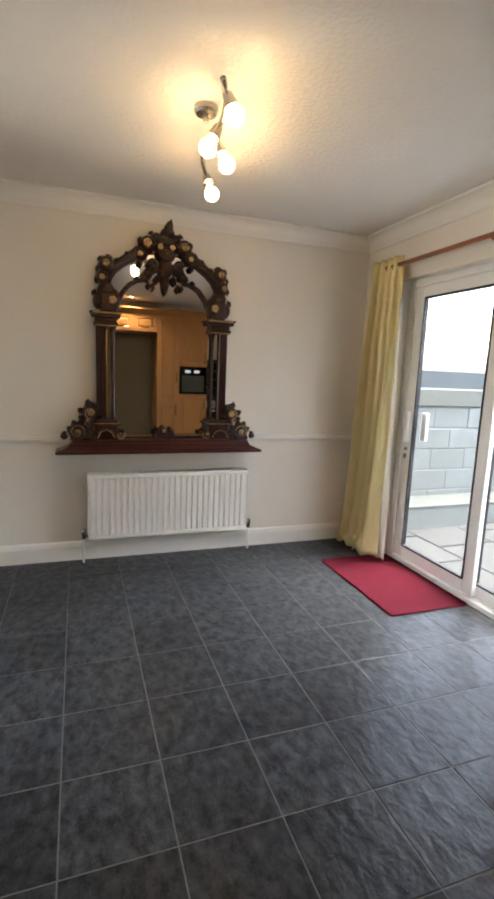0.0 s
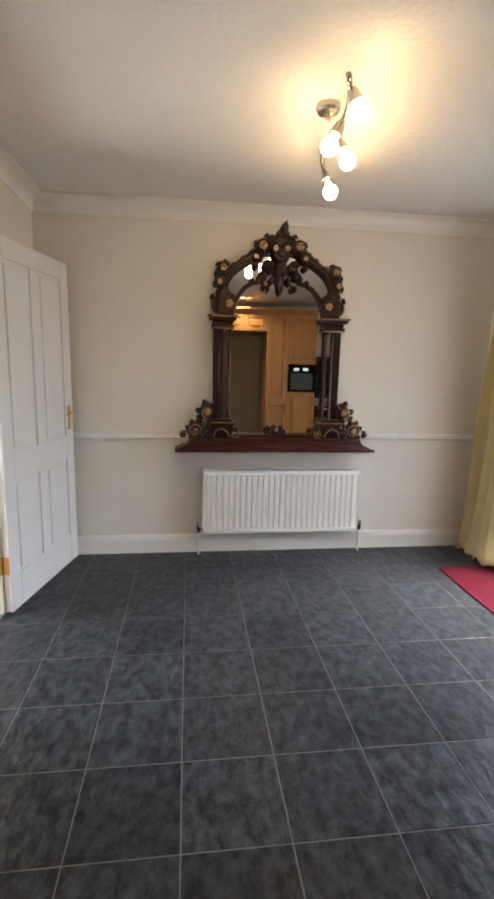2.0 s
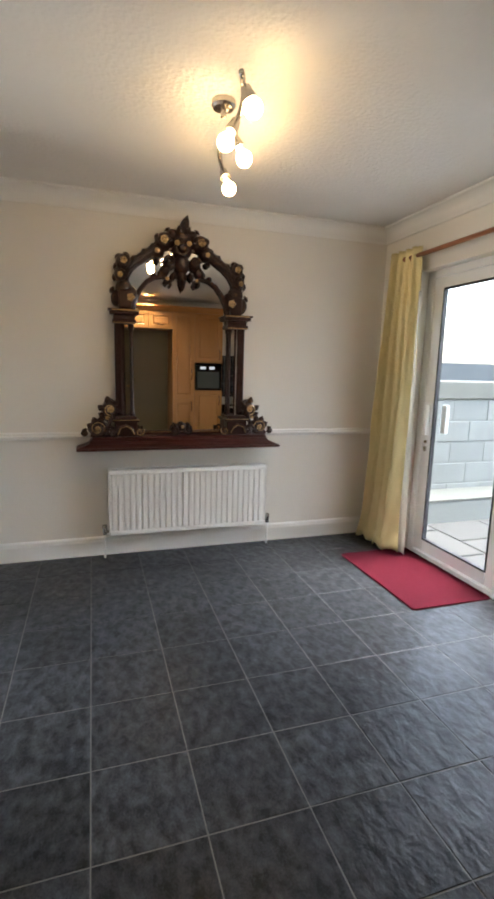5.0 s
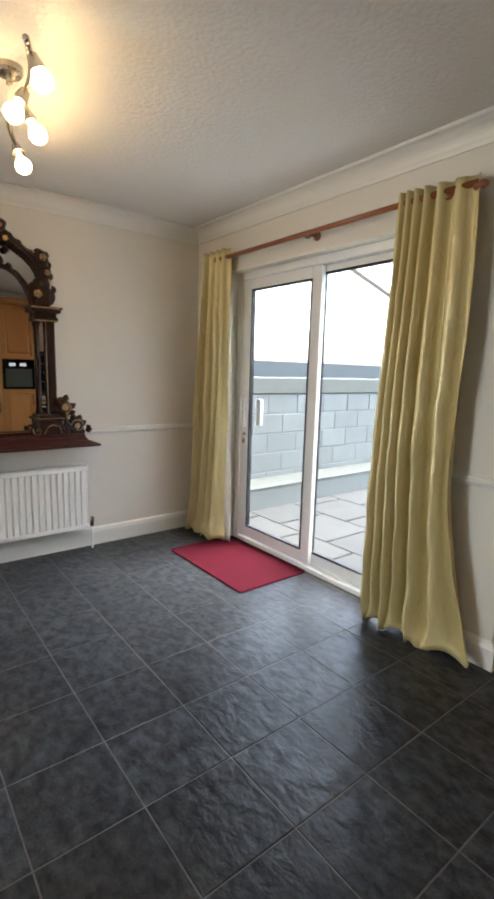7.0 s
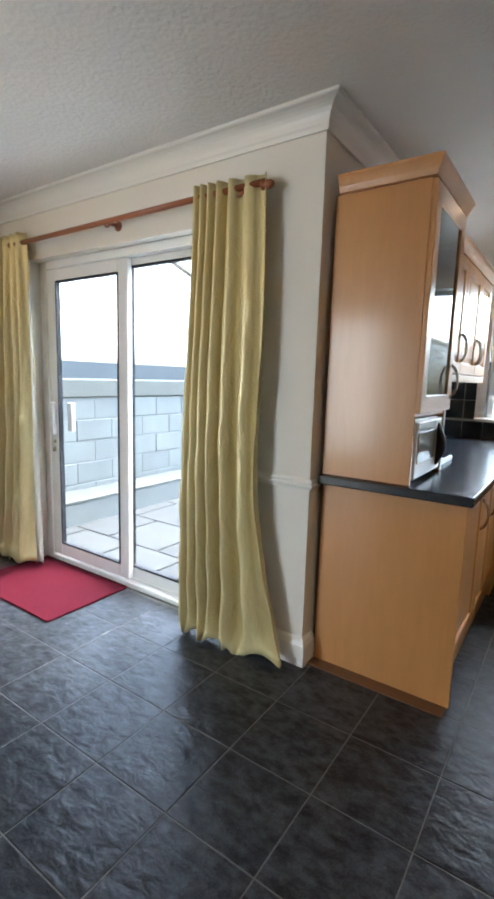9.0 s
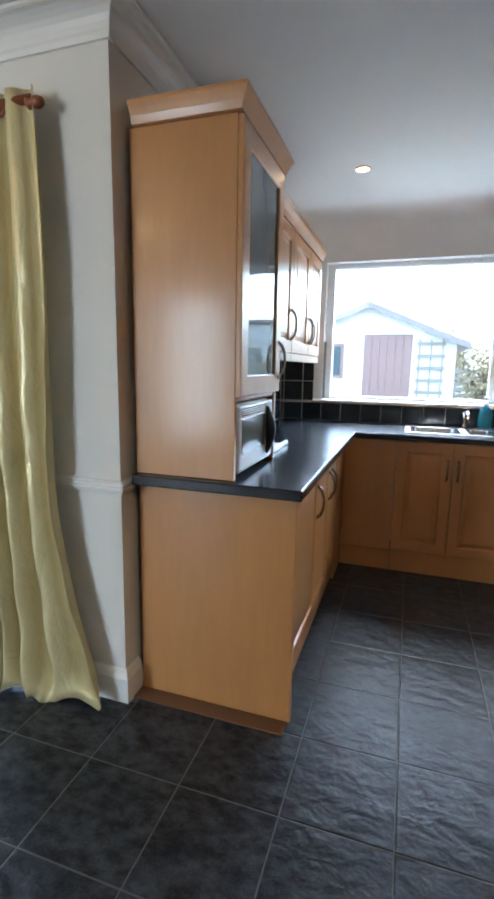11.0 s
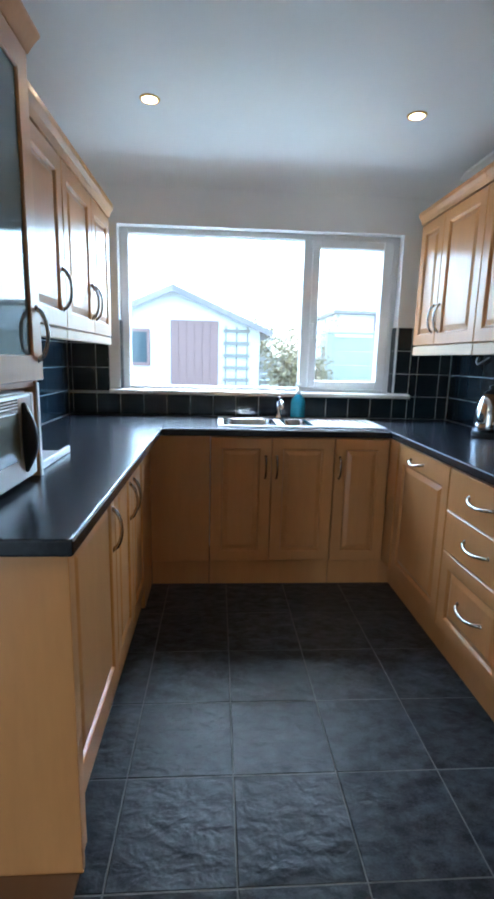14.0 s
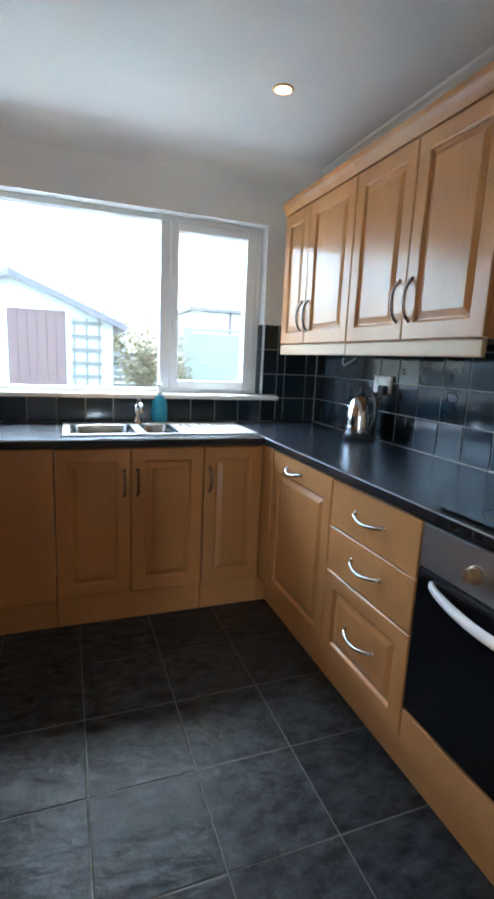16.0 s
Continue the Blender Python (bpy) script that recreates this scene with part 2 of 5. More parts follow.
def prism(bm, pts, axis, a, b, m=None):
    """Extrudes a polygon of 2D points along an axis from a to b; the other two axes follow in x, y, z order."""
    def put(p, s):
        return {"x": (s, p[0], p[1]), "y": (p[0], s, p[1]), "z": (p[0], p[1], s)}[axis]
    v0 = [bm.verts.new(put(p, a)) for p in pts]
    v1 = [bm.verts.new(put(p, b)) for p in pts]
    n = len(pts)
    bm.faces.new(v0[::-1])
    bm.faces.new(v1)
    for i in range(n):
        bm.faces.new((v0[i], v0[(i + 1) % n], v1[(i + 1) % n], v1[i]))
    if m:
        bmesh.ops.transform(bm, matrix=m, verts=v0 + v1)
    return v0 + v1


def lathe(bm, profile, m, n=20):
    """Turns (radius, height) points about local z."""
    rings, made = [], []
    for r, z in profile:
        ring = [bm.verts.new((max(r, 1e-4) * math.cos(2 * math.pi * i / n), max(r, 1e-4) * math.sin(2 * math.pi * i / n), z)) for i in range(n)]
        rings.append(ring)
        made += ring
    for a, b in zip(rings, rings[1:]):
        for i in range(n):
            bm.faces.new((a[i], a[(i + 1) % n], b[(i + 1) % n], b[i]))
    bm.faces.new(rings[0][::-1])
    bm.faces.new(rings[-1])
    bmesh.ops.transform(bm, matrix=m, verts=made)


def tube(bm, pts, r, n=8, m=None, flat=1.0):
    """Sweeps a round section along points; r is a number or a function of 0..1. flat squeezes it along its second axis."""
    pts = [Vector(p) for p in pts]
    rings, made = [], []
    up = Vector((0, 1, 0.013))
    for i, p in enumerate(pts):
        d = (pts[min(i + 1, len(pts) - 1)] - pts[max(i - 1, 0)]).normalized()
        a = d.cross(up)
        a = a.normalized() if a.length > 1e-4 else d.cross(Vector((1, 0, 0))).normalized()
        b = d.cross(a).normalized()
        rr = r(i / (len(pts) - 1)) if callable(r) else r
        ring = [bm.verts.new(p + a * (rr * math.cos(2 * math.pi * k / n)) + b * (flat * rr * math.sin(2 * math.pi * k / n))) for k in range(n)]
        rings.append(ring)
        made += ring
    for a, b in zip(rings, rings[1:]):
        for k in range(n):
            bm.faces.new((a[k], a[(k + 1) % n], b[(k + 1) % n], b[k]))
    bm.faces.new(rings[0][::-1])
    bm.faces.new(rings[-1])
    if m:
        bmesh.ops.transform(bm, matrix=m, verts=made)


def strip(name, points, profile, material, label, category="trim", ends=True):
    """A moulding: profile (out, up) swept along a level line of (x, y) points; out is to the right of the way walked. Mitred."""
    bm = bmesh.new()
    rows = []
    for i, (x, y) in enumerate(points):
        dirs = []
        if i:
            dirs.append((Vector((x, y)) - Vector(points[i - 1])).normalized())
        if i < len(points) - 1:
            dirs.append((Vector(points[i + 1]) - Vector((x, y))).normalized())
        normals = [Vector((d.y, -d.x)) for d in dirs]
        nrm = sum(normals, Vector((0, 0)))
        nrm = nrm / nrm.dot(normals[0])
        rows.append([bm.verts.new((x + nrm.x * o, y + nrm.y * o, z)) for o, z in profile])
    for a, b in zip(rows, rows[1:]):
        for k in range(len(profile)):
            j = (k + 1) % len(profile)
            bm.faces.new((a[k], a[j], b[j], b[k]))
    bm.faces.new(rows[0])
    bm.faces.new(rows[-1][::-1])
    ob = part(name, bm, material)
    return tagged(ob, label, category, kind="structure")


def setting(name, bm, material, label, category):
    return tagged(part(name, bm, material), label, category, kind="structure")

# ---- large structure ----
XW, XP, XE = -0.80, 2.44, 4.70          # west wall, patio wall, kitchen window wall
YS, YK, YN = -1.60, 0.928, 3.50          # south wall, kitchen north wall, mirror wall
H = 2.428
DY0, DY1, DH = 1.36, 3.05, 2.05         # patio opening
WY0, WY1, WZ0, WZ1 = -1.21, 0.59, 1.075, 2.08   # kitchen window opening

bm = bmesh.new()
prism(bm, [(XW - .15, YS), (XE, YS), (XE, YK), (XP, YK), (XP, DY0), (2.51, DY0), (2.51, DY1), (XP, DY1), (XP, YN), (XW - .15, YN)], "z", -0.12, -0.0018)
floor = setting("floor", bm, GROUT, "dark slate-effect tiled floor with thin grout lines", "floor")
bm = bmesh.new()
prism(bm, [(XW - .15, YS - .25), (XP, YS - .25), (XP, 1.2), (2.61, 1.2), (2.61, YN + .25), (XW - .15, YN + .25)], "z", H, H + .12)
setting("ceiling", bm, CEIL, "white stippled plaster ceiling", "ceiling")
setting("ceiling_kitchen", bx(XP, XE + .25, YS - .25, 1.2, H, H + .12), KITCHENWHITE, "smooth white painted kitchen ceiling", "ceiling")
setting("wall_north", bx(XW - .15, 2.61, YN, YN + .25, -0.15, H), PAINT, "warm grey painted wall with white dado rail", "wall")
setting("wall_south", bx(XW - .15, XE + .25, YS - .25, YS, -0.15, H), PAINT, "warm grey painted wall behind fitted kitchen units", "wall")
bm = bmesh.new()
prism(bm, [(YS, -.15), (1.84, -.15), (1.84, 2.04), (2.66, 2.04), (2.66, -.15), (YN, -.15), (YN, H), (YS, H)], "x", XW - .15, XW)
setting("wall_west", bm, PAINT, "warm grey painted wall with a doorway to the hall", "wall")
bm = bmesh.new()
prism(bm, [(1.2, -.15), (DY0, -.15), (DY0, DH), (DY1, DH), (DY1, -.15), (YN, -.15), (YN, H), (1.2, H)], "x", XP, 2.61)
setting("wall_patio", bm, PAINT, "warm grey painted wall around the sliding patio door", "wall")
setting("wall_kitchen_north", bx(XP, XE + .25, YK, 1.2, -0.15, H), PAINT, "grey painted kitchen wall ending in a nib", "wall")
bm = bmesh.new()
loops = [[bm.verts.new((x, y, z)) for y, z in ((y0, z0), (y1, z0), (y1, z1), (y0, z1))] for x, y0, y1, z0, z1 in (
    (XE, YS, YK, -.15, H), (XE, WY0, WY1, WZ0, WZ1), (XE + .25, WY0, WY1, WZ0, WZ1), (XE + .25, YS, YK, -.15, H))]
for a, b in zip(loops, loops[1:] + loops[:1]):
    for k in range(4):
        bm.faces.new((a[k], a[(k + 1) % 4], b[(k + 1) % 4], b[k]))
setting("wall_east", bm, KITCHENWHITE, "pale painted kitchen wall with a wide window", "wall")
setting("patio_step", bx(2.512, 2.66, DY0 + .001, DY1 - .001, -0.15, -0.004), COPING, "concrete step under the patio door", "step")
# hall beyond the open door
setting("hall_floor", bx(-2.3, XW - .15, 0.8, YN, -0.12, 0.004), CARPET, "brown hall carpet", "floor")
# far side has an added opening, out of view, that lets sky light in
bm = bmesh.new()
loops = [[bm.verts.new((x, y, z)) for y, z in ((y0, z0), (y1, z0), (y1, z1), (y0, z1))] for x, y0, y1, z0, z1 in (
    (-2.3, .65, YN + .15, -.12, H), (-2.3, 2.1, 3.3, .25, 2.2), (-2.45, 2.1, 3.3, .25, 2.2), (-2.45, .65, YN + .15, -.12, H))]
for a, b in zip(loops, loops[1:] + loops[:1]):
    for k in range(4):
        bm.faces.new((a[k], a[(k + 1) % 4], b[(k + 1) % 4], b[k]))
box(bm, -2.3, XW - .15, 0.65, 0.8, -.12, H)
box(bm, -2.3, XW - .15, YN, YN + .15, -.12, H)
setting("hall_wall", bm, mat("hall_cream_paint", (0.66, 0.58, 0.45), 0.8, noise_scale=2, amount=0.2), "cream painted hall wall", "wall")
setting("hall_ceiling", bx(-2.45, XW - .15, 0.65, YN + .15, H, H + .12), CEIL, "white hall ceiling", "ceiling")
setting("threshold_strip", bx(XW - .05, XW - .005, 1.87, 2.63, -0.002, 0.008, bevel=.002), STEEL, "pale metal threshold strip at the hall doorway", "threshold")

cove = [(0, H - .105), (.010, H - .105), (.014, H - .09)] + [(.014 + .066 * (1 - math.cos(a)), H - .09 + .074 * math.sin(a)) for a in np.linspace(0.15, math.pi / 2, 7)] + [(.086, H - .012), (.086, H - .001), (0, H - .001)]
strip("cornice", [(XW, YS), (XW, YN), (XP, YN), (XP, YK), (XE, YK)], cove, WHITE, "white coved plaster cornice", "cornice")
strip("cornice", [(XE, YS), (XW, YS)], cove, WHITE, "white coved plaster cornice above wall units", "cornice")
smooth_cove = [(0, H - .13)] + [(.004 + .126 * (1 - math.cos(a)), H - .13 + .1285 * math.sin(a)) for a in np.linspace(0, math.pi / 2, 12)] + [(0, H - .0015)]
strip("cornice", [(XE, YK - .09), (XE, YS + .09)], smooth_cove, KITCHENWHITE, "smooth white plaster cove over the kitchen window", "cornice")
skirt = [(0, -.002), (.02, -.002), (.02, .10), (.016, .112), (.014, .122), (.006, .132), (0, .135)]
for line in ([(XW, 2.74), (XW, YN), (XP, YN), (XP, DY1)], [(XP, DY0), (XP, YK), (2.53, YK)], [(XW, YS), (XW, 1.76)]):
    strip("baseboard", line, skirt, WHITE, "white moulded skirting board", "skirting board")
dado = [(0, .842), (.008, .842), (.012, .852), (.022, .858), (.024, .868), (.015, .873), (.018, .882), (.010, .890), (0, .892)]
for line in ([(XW, 2.74), (XW, YN), (XP, YN), (XP, DY1)], [(XP, DY0), (XP, YK), (2.525, YK)], [(XW, YS), (XW, 1.76)]):
    strip("dado_rail", line, dado, WHITE, "white moulded dado rail", "dado rail")


def architrave():
    t = thing("door_frame", (XW, 2.25, 0), "white painted door frame with moulded architrave", "door frame", kind="structure")
    for y0, y1 in ((1.76, 1.85), (2.65, 2.74)):
        part("architrave", bx(XW, XW + .018, y0, y1, 0, 2.05, bevel=.005), WHITE, t)
    part("architrave", bx(XW, XW + .018, 1.76, 2.74, 2.05, 2.13, bevel=.005), WHITE, t)
    for y0, y1 in ((1.841, 1.87), (2.63, 2.659)):
        part("jamb", bx(XW - .148, XW + .004, y0, y1, 0.005, 2.01, bevel=.002), WHITE, t)
    part("head", bx(XW - .148, XW + .004, 1.87, 2.63, 2.01, 2.039, bevel=.002), WHITE, t)


architrave()


# ---- hall door, open ----
def panel_door():
    hinge, lead = Vector((-0.772, 2.635, 0)), Vector((-0.60, 3.435, 0))
    d = lead - hinge
    w = d.length
    m = Matrix.Translation(hinge + Vector((0, 0, .012))) @ Matrix.Rotation(math.atan2(d.y, d.x), 4, "Z")
    t = thing("door_1", hinge, "white painted four-panel door standing open", "door", kind="structure")
    bm = bmesh.new()
    hh = 1.985
    for side in (-1, 1):
        y0, y1 = (-.022, -.008) if side < 0 else (.008, .022)
        for x0, x1, z0, z1 in ((0, .1, 0, hh), (w - .1, w, 0, hh), (.1, w - .1, 0, .2), (.1, w - .1, hh - .11, hh), (.1, w - .1, .72, .88), (w / 2 - .05, w / 2 + .05, .2, .72), (w / 2 - .05, w / 2 + .05, .88, hh - .11)):
            box(bm, x0, x1, y0, y1, z0, z1, bevel=.004, m=m)
        for x0, x1 in ((.1, w / 2 - .05), (w / 2 + .05, w - .1)):
            for z0, z1 in ((.2, .72), (.88, hh - .11)):
                box(bm, x0 + .016, x1 - .016, side * .008, side * .0185, z0 + .016, z1 - .016, bevel=.007, m=m)
    box(bm, .003, w - .003, -.010, .010, .003, hh - .003, m=m)
    leaf = part("leaf", bm, DOORWHITE, t)
    for side in (-1, 1):
        bm = bmesh.new()
        box(bm, w - .075, w - .038, side * .022, side * .027, .92, 1.08, bevel=.002, m=m)
        tube(bm, [(w - .056, side * .022, 1.03), (w - .056, side * .06, 1.03), (w - .075, side * .066, 1.032), (w - .16, side * .064, 1.03)], .008, m=m)
        part("door_handle", bm, BRASS, t, "polished brass lever handle", smooth=True)
    for z in (.22, 1.72):
        bm = bmesh.new()
        lathe(bm, [(.005, z + .012), (.006, z + .013), (.006, z + .111), (.005, z + .112)], m @ Matrix.Translation((-.006, .024, -.012)), 10)
        box(bm, -.0022, .001, -.016, .022, z, z + .1, bevel=.001, m=m)
        for dz in (.02, .05, .08):
            lathe(bm, [(.0042, 0), (.0042, .0012)], m @ Matrix.Translation((-.002, -.002 + (.008 if dz == .05 else -.004), z + dz)) @ Matrix.Rotation(radians(-90), 4, "Y"), 8)
        part("hinge", bm, BRASS, t, "brass butt hinge with screws")
        part("hinge", bx(XW - .036, XW + .003, 2.6272, 2.6305, z + .012, z + .112, bevel=.001), BRASS, t, "brass hinge leaf on the jamb")


panel_door()


# ---- sliding patio door ----
def patio_door():
    t = thing("door_2", (2.55, 2.2, 0), "white plastic sliding patio door with two tall panes", "patio door", kind="structure")
    x0, x1 = 2.51, 2.60
    part("frame", bx(x0, x1, DY1 - .065, DY1, 0, DH, bevel=.004), UPVC, t)
    part("frame", bx(x0, x1, DY0, DY0 + .065, 0, DH, bevel=.004), UPVC, t)
    part("frame", bx(x0, x1, DY0 + .065, DY1 - .065, DH - .05, DH, bevel=.004), UPVC, t)
    bm = bx(x0, x1, DY0 + .065, DY1 - .065, 0, .035, bevel=.004)
    box(bm, 2.55, 2.556, DY0 + .07, DY1 - .07, .035, .05)
    part("track", bm, UPVC, t)

    def sash(name, xa, xb, ya, yb, za, zb, ga, gb, gz0, gz1):
        bm = bmesh.new()
        box(bm, xa, xb, ya, ga, za, zb, bevel=.005)
        box(bm, xa, xb, gb, yb, za, zb, bevel=.005)
        box(bm, xa, xb, ga, gb, za, gz0, bevel=.005)
        box(bm, xa, xb, ga, gb, gz1, zb, bevel=.005)
        s = part(name, bm, UPVC, t)
        bm = bmesh.new()
        g = .010
        box(bm, xa - .001, xb - .01, ga - .002, ga + g, gz0, gz1)
        box(bm, xa - .001, xb - .01, gb - g, gb + .002, gz0, gz1)
        box(bm, xa - .001, xb - .01, ga + g, gb - g, gz0 - .002, gz0 + g)
        box(bm, xa - .001, xb - .01, ga + g, gb - g, gz1 - g, gz1 + .002)
        part("gasket", bm, RUBBER, s, "black rubber glazing gasket")
        xm = (xa + xb) / 2
        p = part("pane", bx(xm - .003, xm + .003, ga, gb, gz0, gz1), GLASS, s, "clear glass pane")
        p.visible_shadow = False
        return s

    s = sash("sliding_sash", 2.513, 2.552, 2.195, 2.985, .05, 1.995, 2.275, 2.885, .135, 1.92)
    sash("fixed_sash", 2.558, 2.597, DY0 + .065, 2.27, .036, 1.998, DY0 + .13, 2.222, .12, 1.955)
    bm = bmesh.new()
    box(bm, 2.484, 2.513, 2.907, 2.950, .91, 1.13, bevel=.009, seg=2)
    part("pull_handle", bm, UPVC, s, "white plastic pull handle")
    bm = bmesh.new()
    box(bm, 2.552, 2.585, 2.800, 2.850, .93, 1.13, bevel=.009, seg=2)
    part("outer_handle", bm, UPVC, s, "white plastic outer handle seen through the glass")
    bm = bmesh.new()
    lathe(bm, [(.012, 0), (.012, .012)], Matrix.Translation((2.513, 2.93, .86)) @ Matrix.Rotation(radians(-90), 4, "Y"), 12)
    box(bm, 2.496, 2.513, 2.92, 2.94, .79, .825, bevel=.003)
    part("lock", bm, PEWTER, s, "small metal lock")


patio_door()


# ---- kitchen window ----
def kitchen_window():
    t = thing("window_1", (4.81, -.3, WZ0), "white plastic kitchen window with a wide fixed pane and an opener", "window", kind="structure")
    x0, x1 = 4.775, 4.845
    bm = bmesh.new()
    box(bm, x0, x1, .535, WY1, WZ0, WZ1, bevel=.004)
    box(bm, x0, x1, WY0, -1.165, WZ0, WZ1, bevel=.004)
    box(bm, x0, x1, -1.165, .535, WZ0, 1.10, bevel=.004)
    box(bm, x0, x1, -1.165, .535, 2.045, WZ1, bevel=.004)
    box(bm, x0, x1, -.645, -.585, 1.10, 2.045, bevel=.004)
    part("window_frame", bm, UPVC, t)
    p = part("pane", bx(4.807, 4.813, -.585, .535, 1.10, 2.045), GLASS, t, "clear glass pane")
    p.visible_shadow = False
    bm = bmesh.new()
    xa = 4.76
    box(bm, xa, x1 - .01, -.69, -.64, 1.10, 2.045, bevel=.004)
    box(bm, xa, x1 - .01, -1.17, -1.105, 1.10, 2.045, bevel=.004)
    box(bm, xa, x1 - .01, -1.105, -.69, 1.10, 1.15, bevel=.004)
    box(bm, xa, x1 - .01, -1.105, -.69, 1.998, 2.045, bevel=.004)
    s = part("opening_sash", bm, UPVC, t)
    p = part("pane", bx(4.797, 4.803, -1.105, -.69, 1.15, 1.998), GLASS, s, "clear glass pane")
    p.visible_shadow = False
    bm = bmesh.new()
    box(bm, 4.735, 4.76, -.677, -.655, 1.5, 1.53, bevel=.004)
    box(bm, 4.735, 4.748, -.674, -.658, 1.42, 1.51, bevel=.004)
    part("window_handle", bm, UPVC, s)
    part("window_sill", bx(4.64, 4.776, -1.312, .652, 1.048, 1.076, bevel=.006), WHITE, t, "white gloss window sill")


kitchen_window()


# ---- kitchen units ----
def face(x, y, z, turn):
    return Matrix.Translation((x, y, z)) @ Matrix.Rotation(radians(turn), 4, "Z")


SOUTHWARD, NORTHWARD, WESTWARD = 0, 180, -90


def bow(m, x, z, length, parent, upright=True, material=None, out=.032, r=.0055):
    """A bowed bar handle on the door's face."""
    bm = bmesh.new()
    pts = []
    for i in range(13):
        a = i / 12
        s = (a - .5) * length
        o = -.019 - out * math.sin(math.pi * a) ** .55
        pts.append((x, o, z + s) if upright else (x + s, o, z - .012 * math.sin(math.pi * a)))
    tube(bm, pts, lambda q: r * (1.35 - .25 * math.sin(math.pi * q)), m=m)
    for s in (-.5, .5):
        c = (x, -.016, z + s * length) if upright else (x + s * length, -.016, z)
        lathe(bm, [(.009, 0), (.008, .006)], m @ Matrix.Translation(c) @ Matrix.Rotation(radians(90), 4, "X"), 10)
    return part("handle", bm, material or PEWTER, parent, "bowed metal bar handle", smooth=True)


def rings_mesh(m, w, h, rings, closed=False, deep=0.0):
    """A panelled board from nested rectangles (inset, depth), as one skin."""
    bm = bmesh.new()
    loops = [[bm.verts.new(m @ Vector(p)) for p in ((i, d, i), (w - i, d, i), (w - i, d, h - i - (deep if i > .02 else 0)), (i, d, h - i - (deep if i > .02 else 0)))] for i, d in rings]
    pairs = list(zip(loops, loops[1:])) + ([(loops[-1], loops[0])] if closed else [])
    for a, b in pairs:
        for k in range(4):
            bm.faces.new((a[k], a[(k + 1) % 4], b[(k + 1) % 4], b[k]))
    if not closed:
        bm.faces.new(loops[0])
        bm.faces.new(loops[-1])
    return bm


def unit_door(parent, m, w, h, handle=None, upright=True, glazed=False, plain=False, name="door", material=None, border=.065, deep=0.0):
    f, g = border, .0015
    if plain:
        rings = [(g, 0), (g, -.017), (g + .003, -.02)]
    elif glazed:
        rings = [(g, 0), (g, -.017), (g + .003, -.02), (f - .004, -.02), (f, -.016), (f, 0)]
    else:
        rings = [(g, 0), (g, -.017), (g + .003, -.02), (f - .005, -.02), (f, -.0165), (f + .004, -.008), (f + .010, -.008), (f + .030, -.017), (f + .034, -.018)]
    d = part(name, rings_mesh(m, w, h, rings, glazed, deep), material or WOOD, parent)
    if glazed:
        part("pane", bx(f - .004, w - f + .004, -.012, -.008, f - .004, h - f + .004, m=m), DARKGLASS, d, "dark reflective cabinet glass")
    if handle:
        bow(m, handle[0], handle[1], handle[2], d, upright)
    return d


def moulded_cornice(parent, m, w, d, z, name="cornice", ret=True):
    """A stepped wooden cornice along a wall unit's front, and back along its exposed ends."""
    bm = bmesh.new()
    loops = []
    for o, u in ((.018, 0), (.021, .007), (.027, .022), (.036, .040), (.044, .054), (.044, .064)):
        e = o if ret else 0
        loops.append([bm.verts.new(m @ Vector(p)) for p in ((-e, d, z + u), (-e, -o, z + u), (w + e, -o, z + u), (w + e, d, z + u))])
    for a, b in zip(loops, loops[1:]):
        for k in range(4):
            bm.faces.new((a[k], a[(k + 1) % 4], b[(k + 1) % 4], b[k]))
    bm.faces.new(loops[0])
    bm.faces.new(loops[-1])
    return part(name, bm, WOOD, parent)


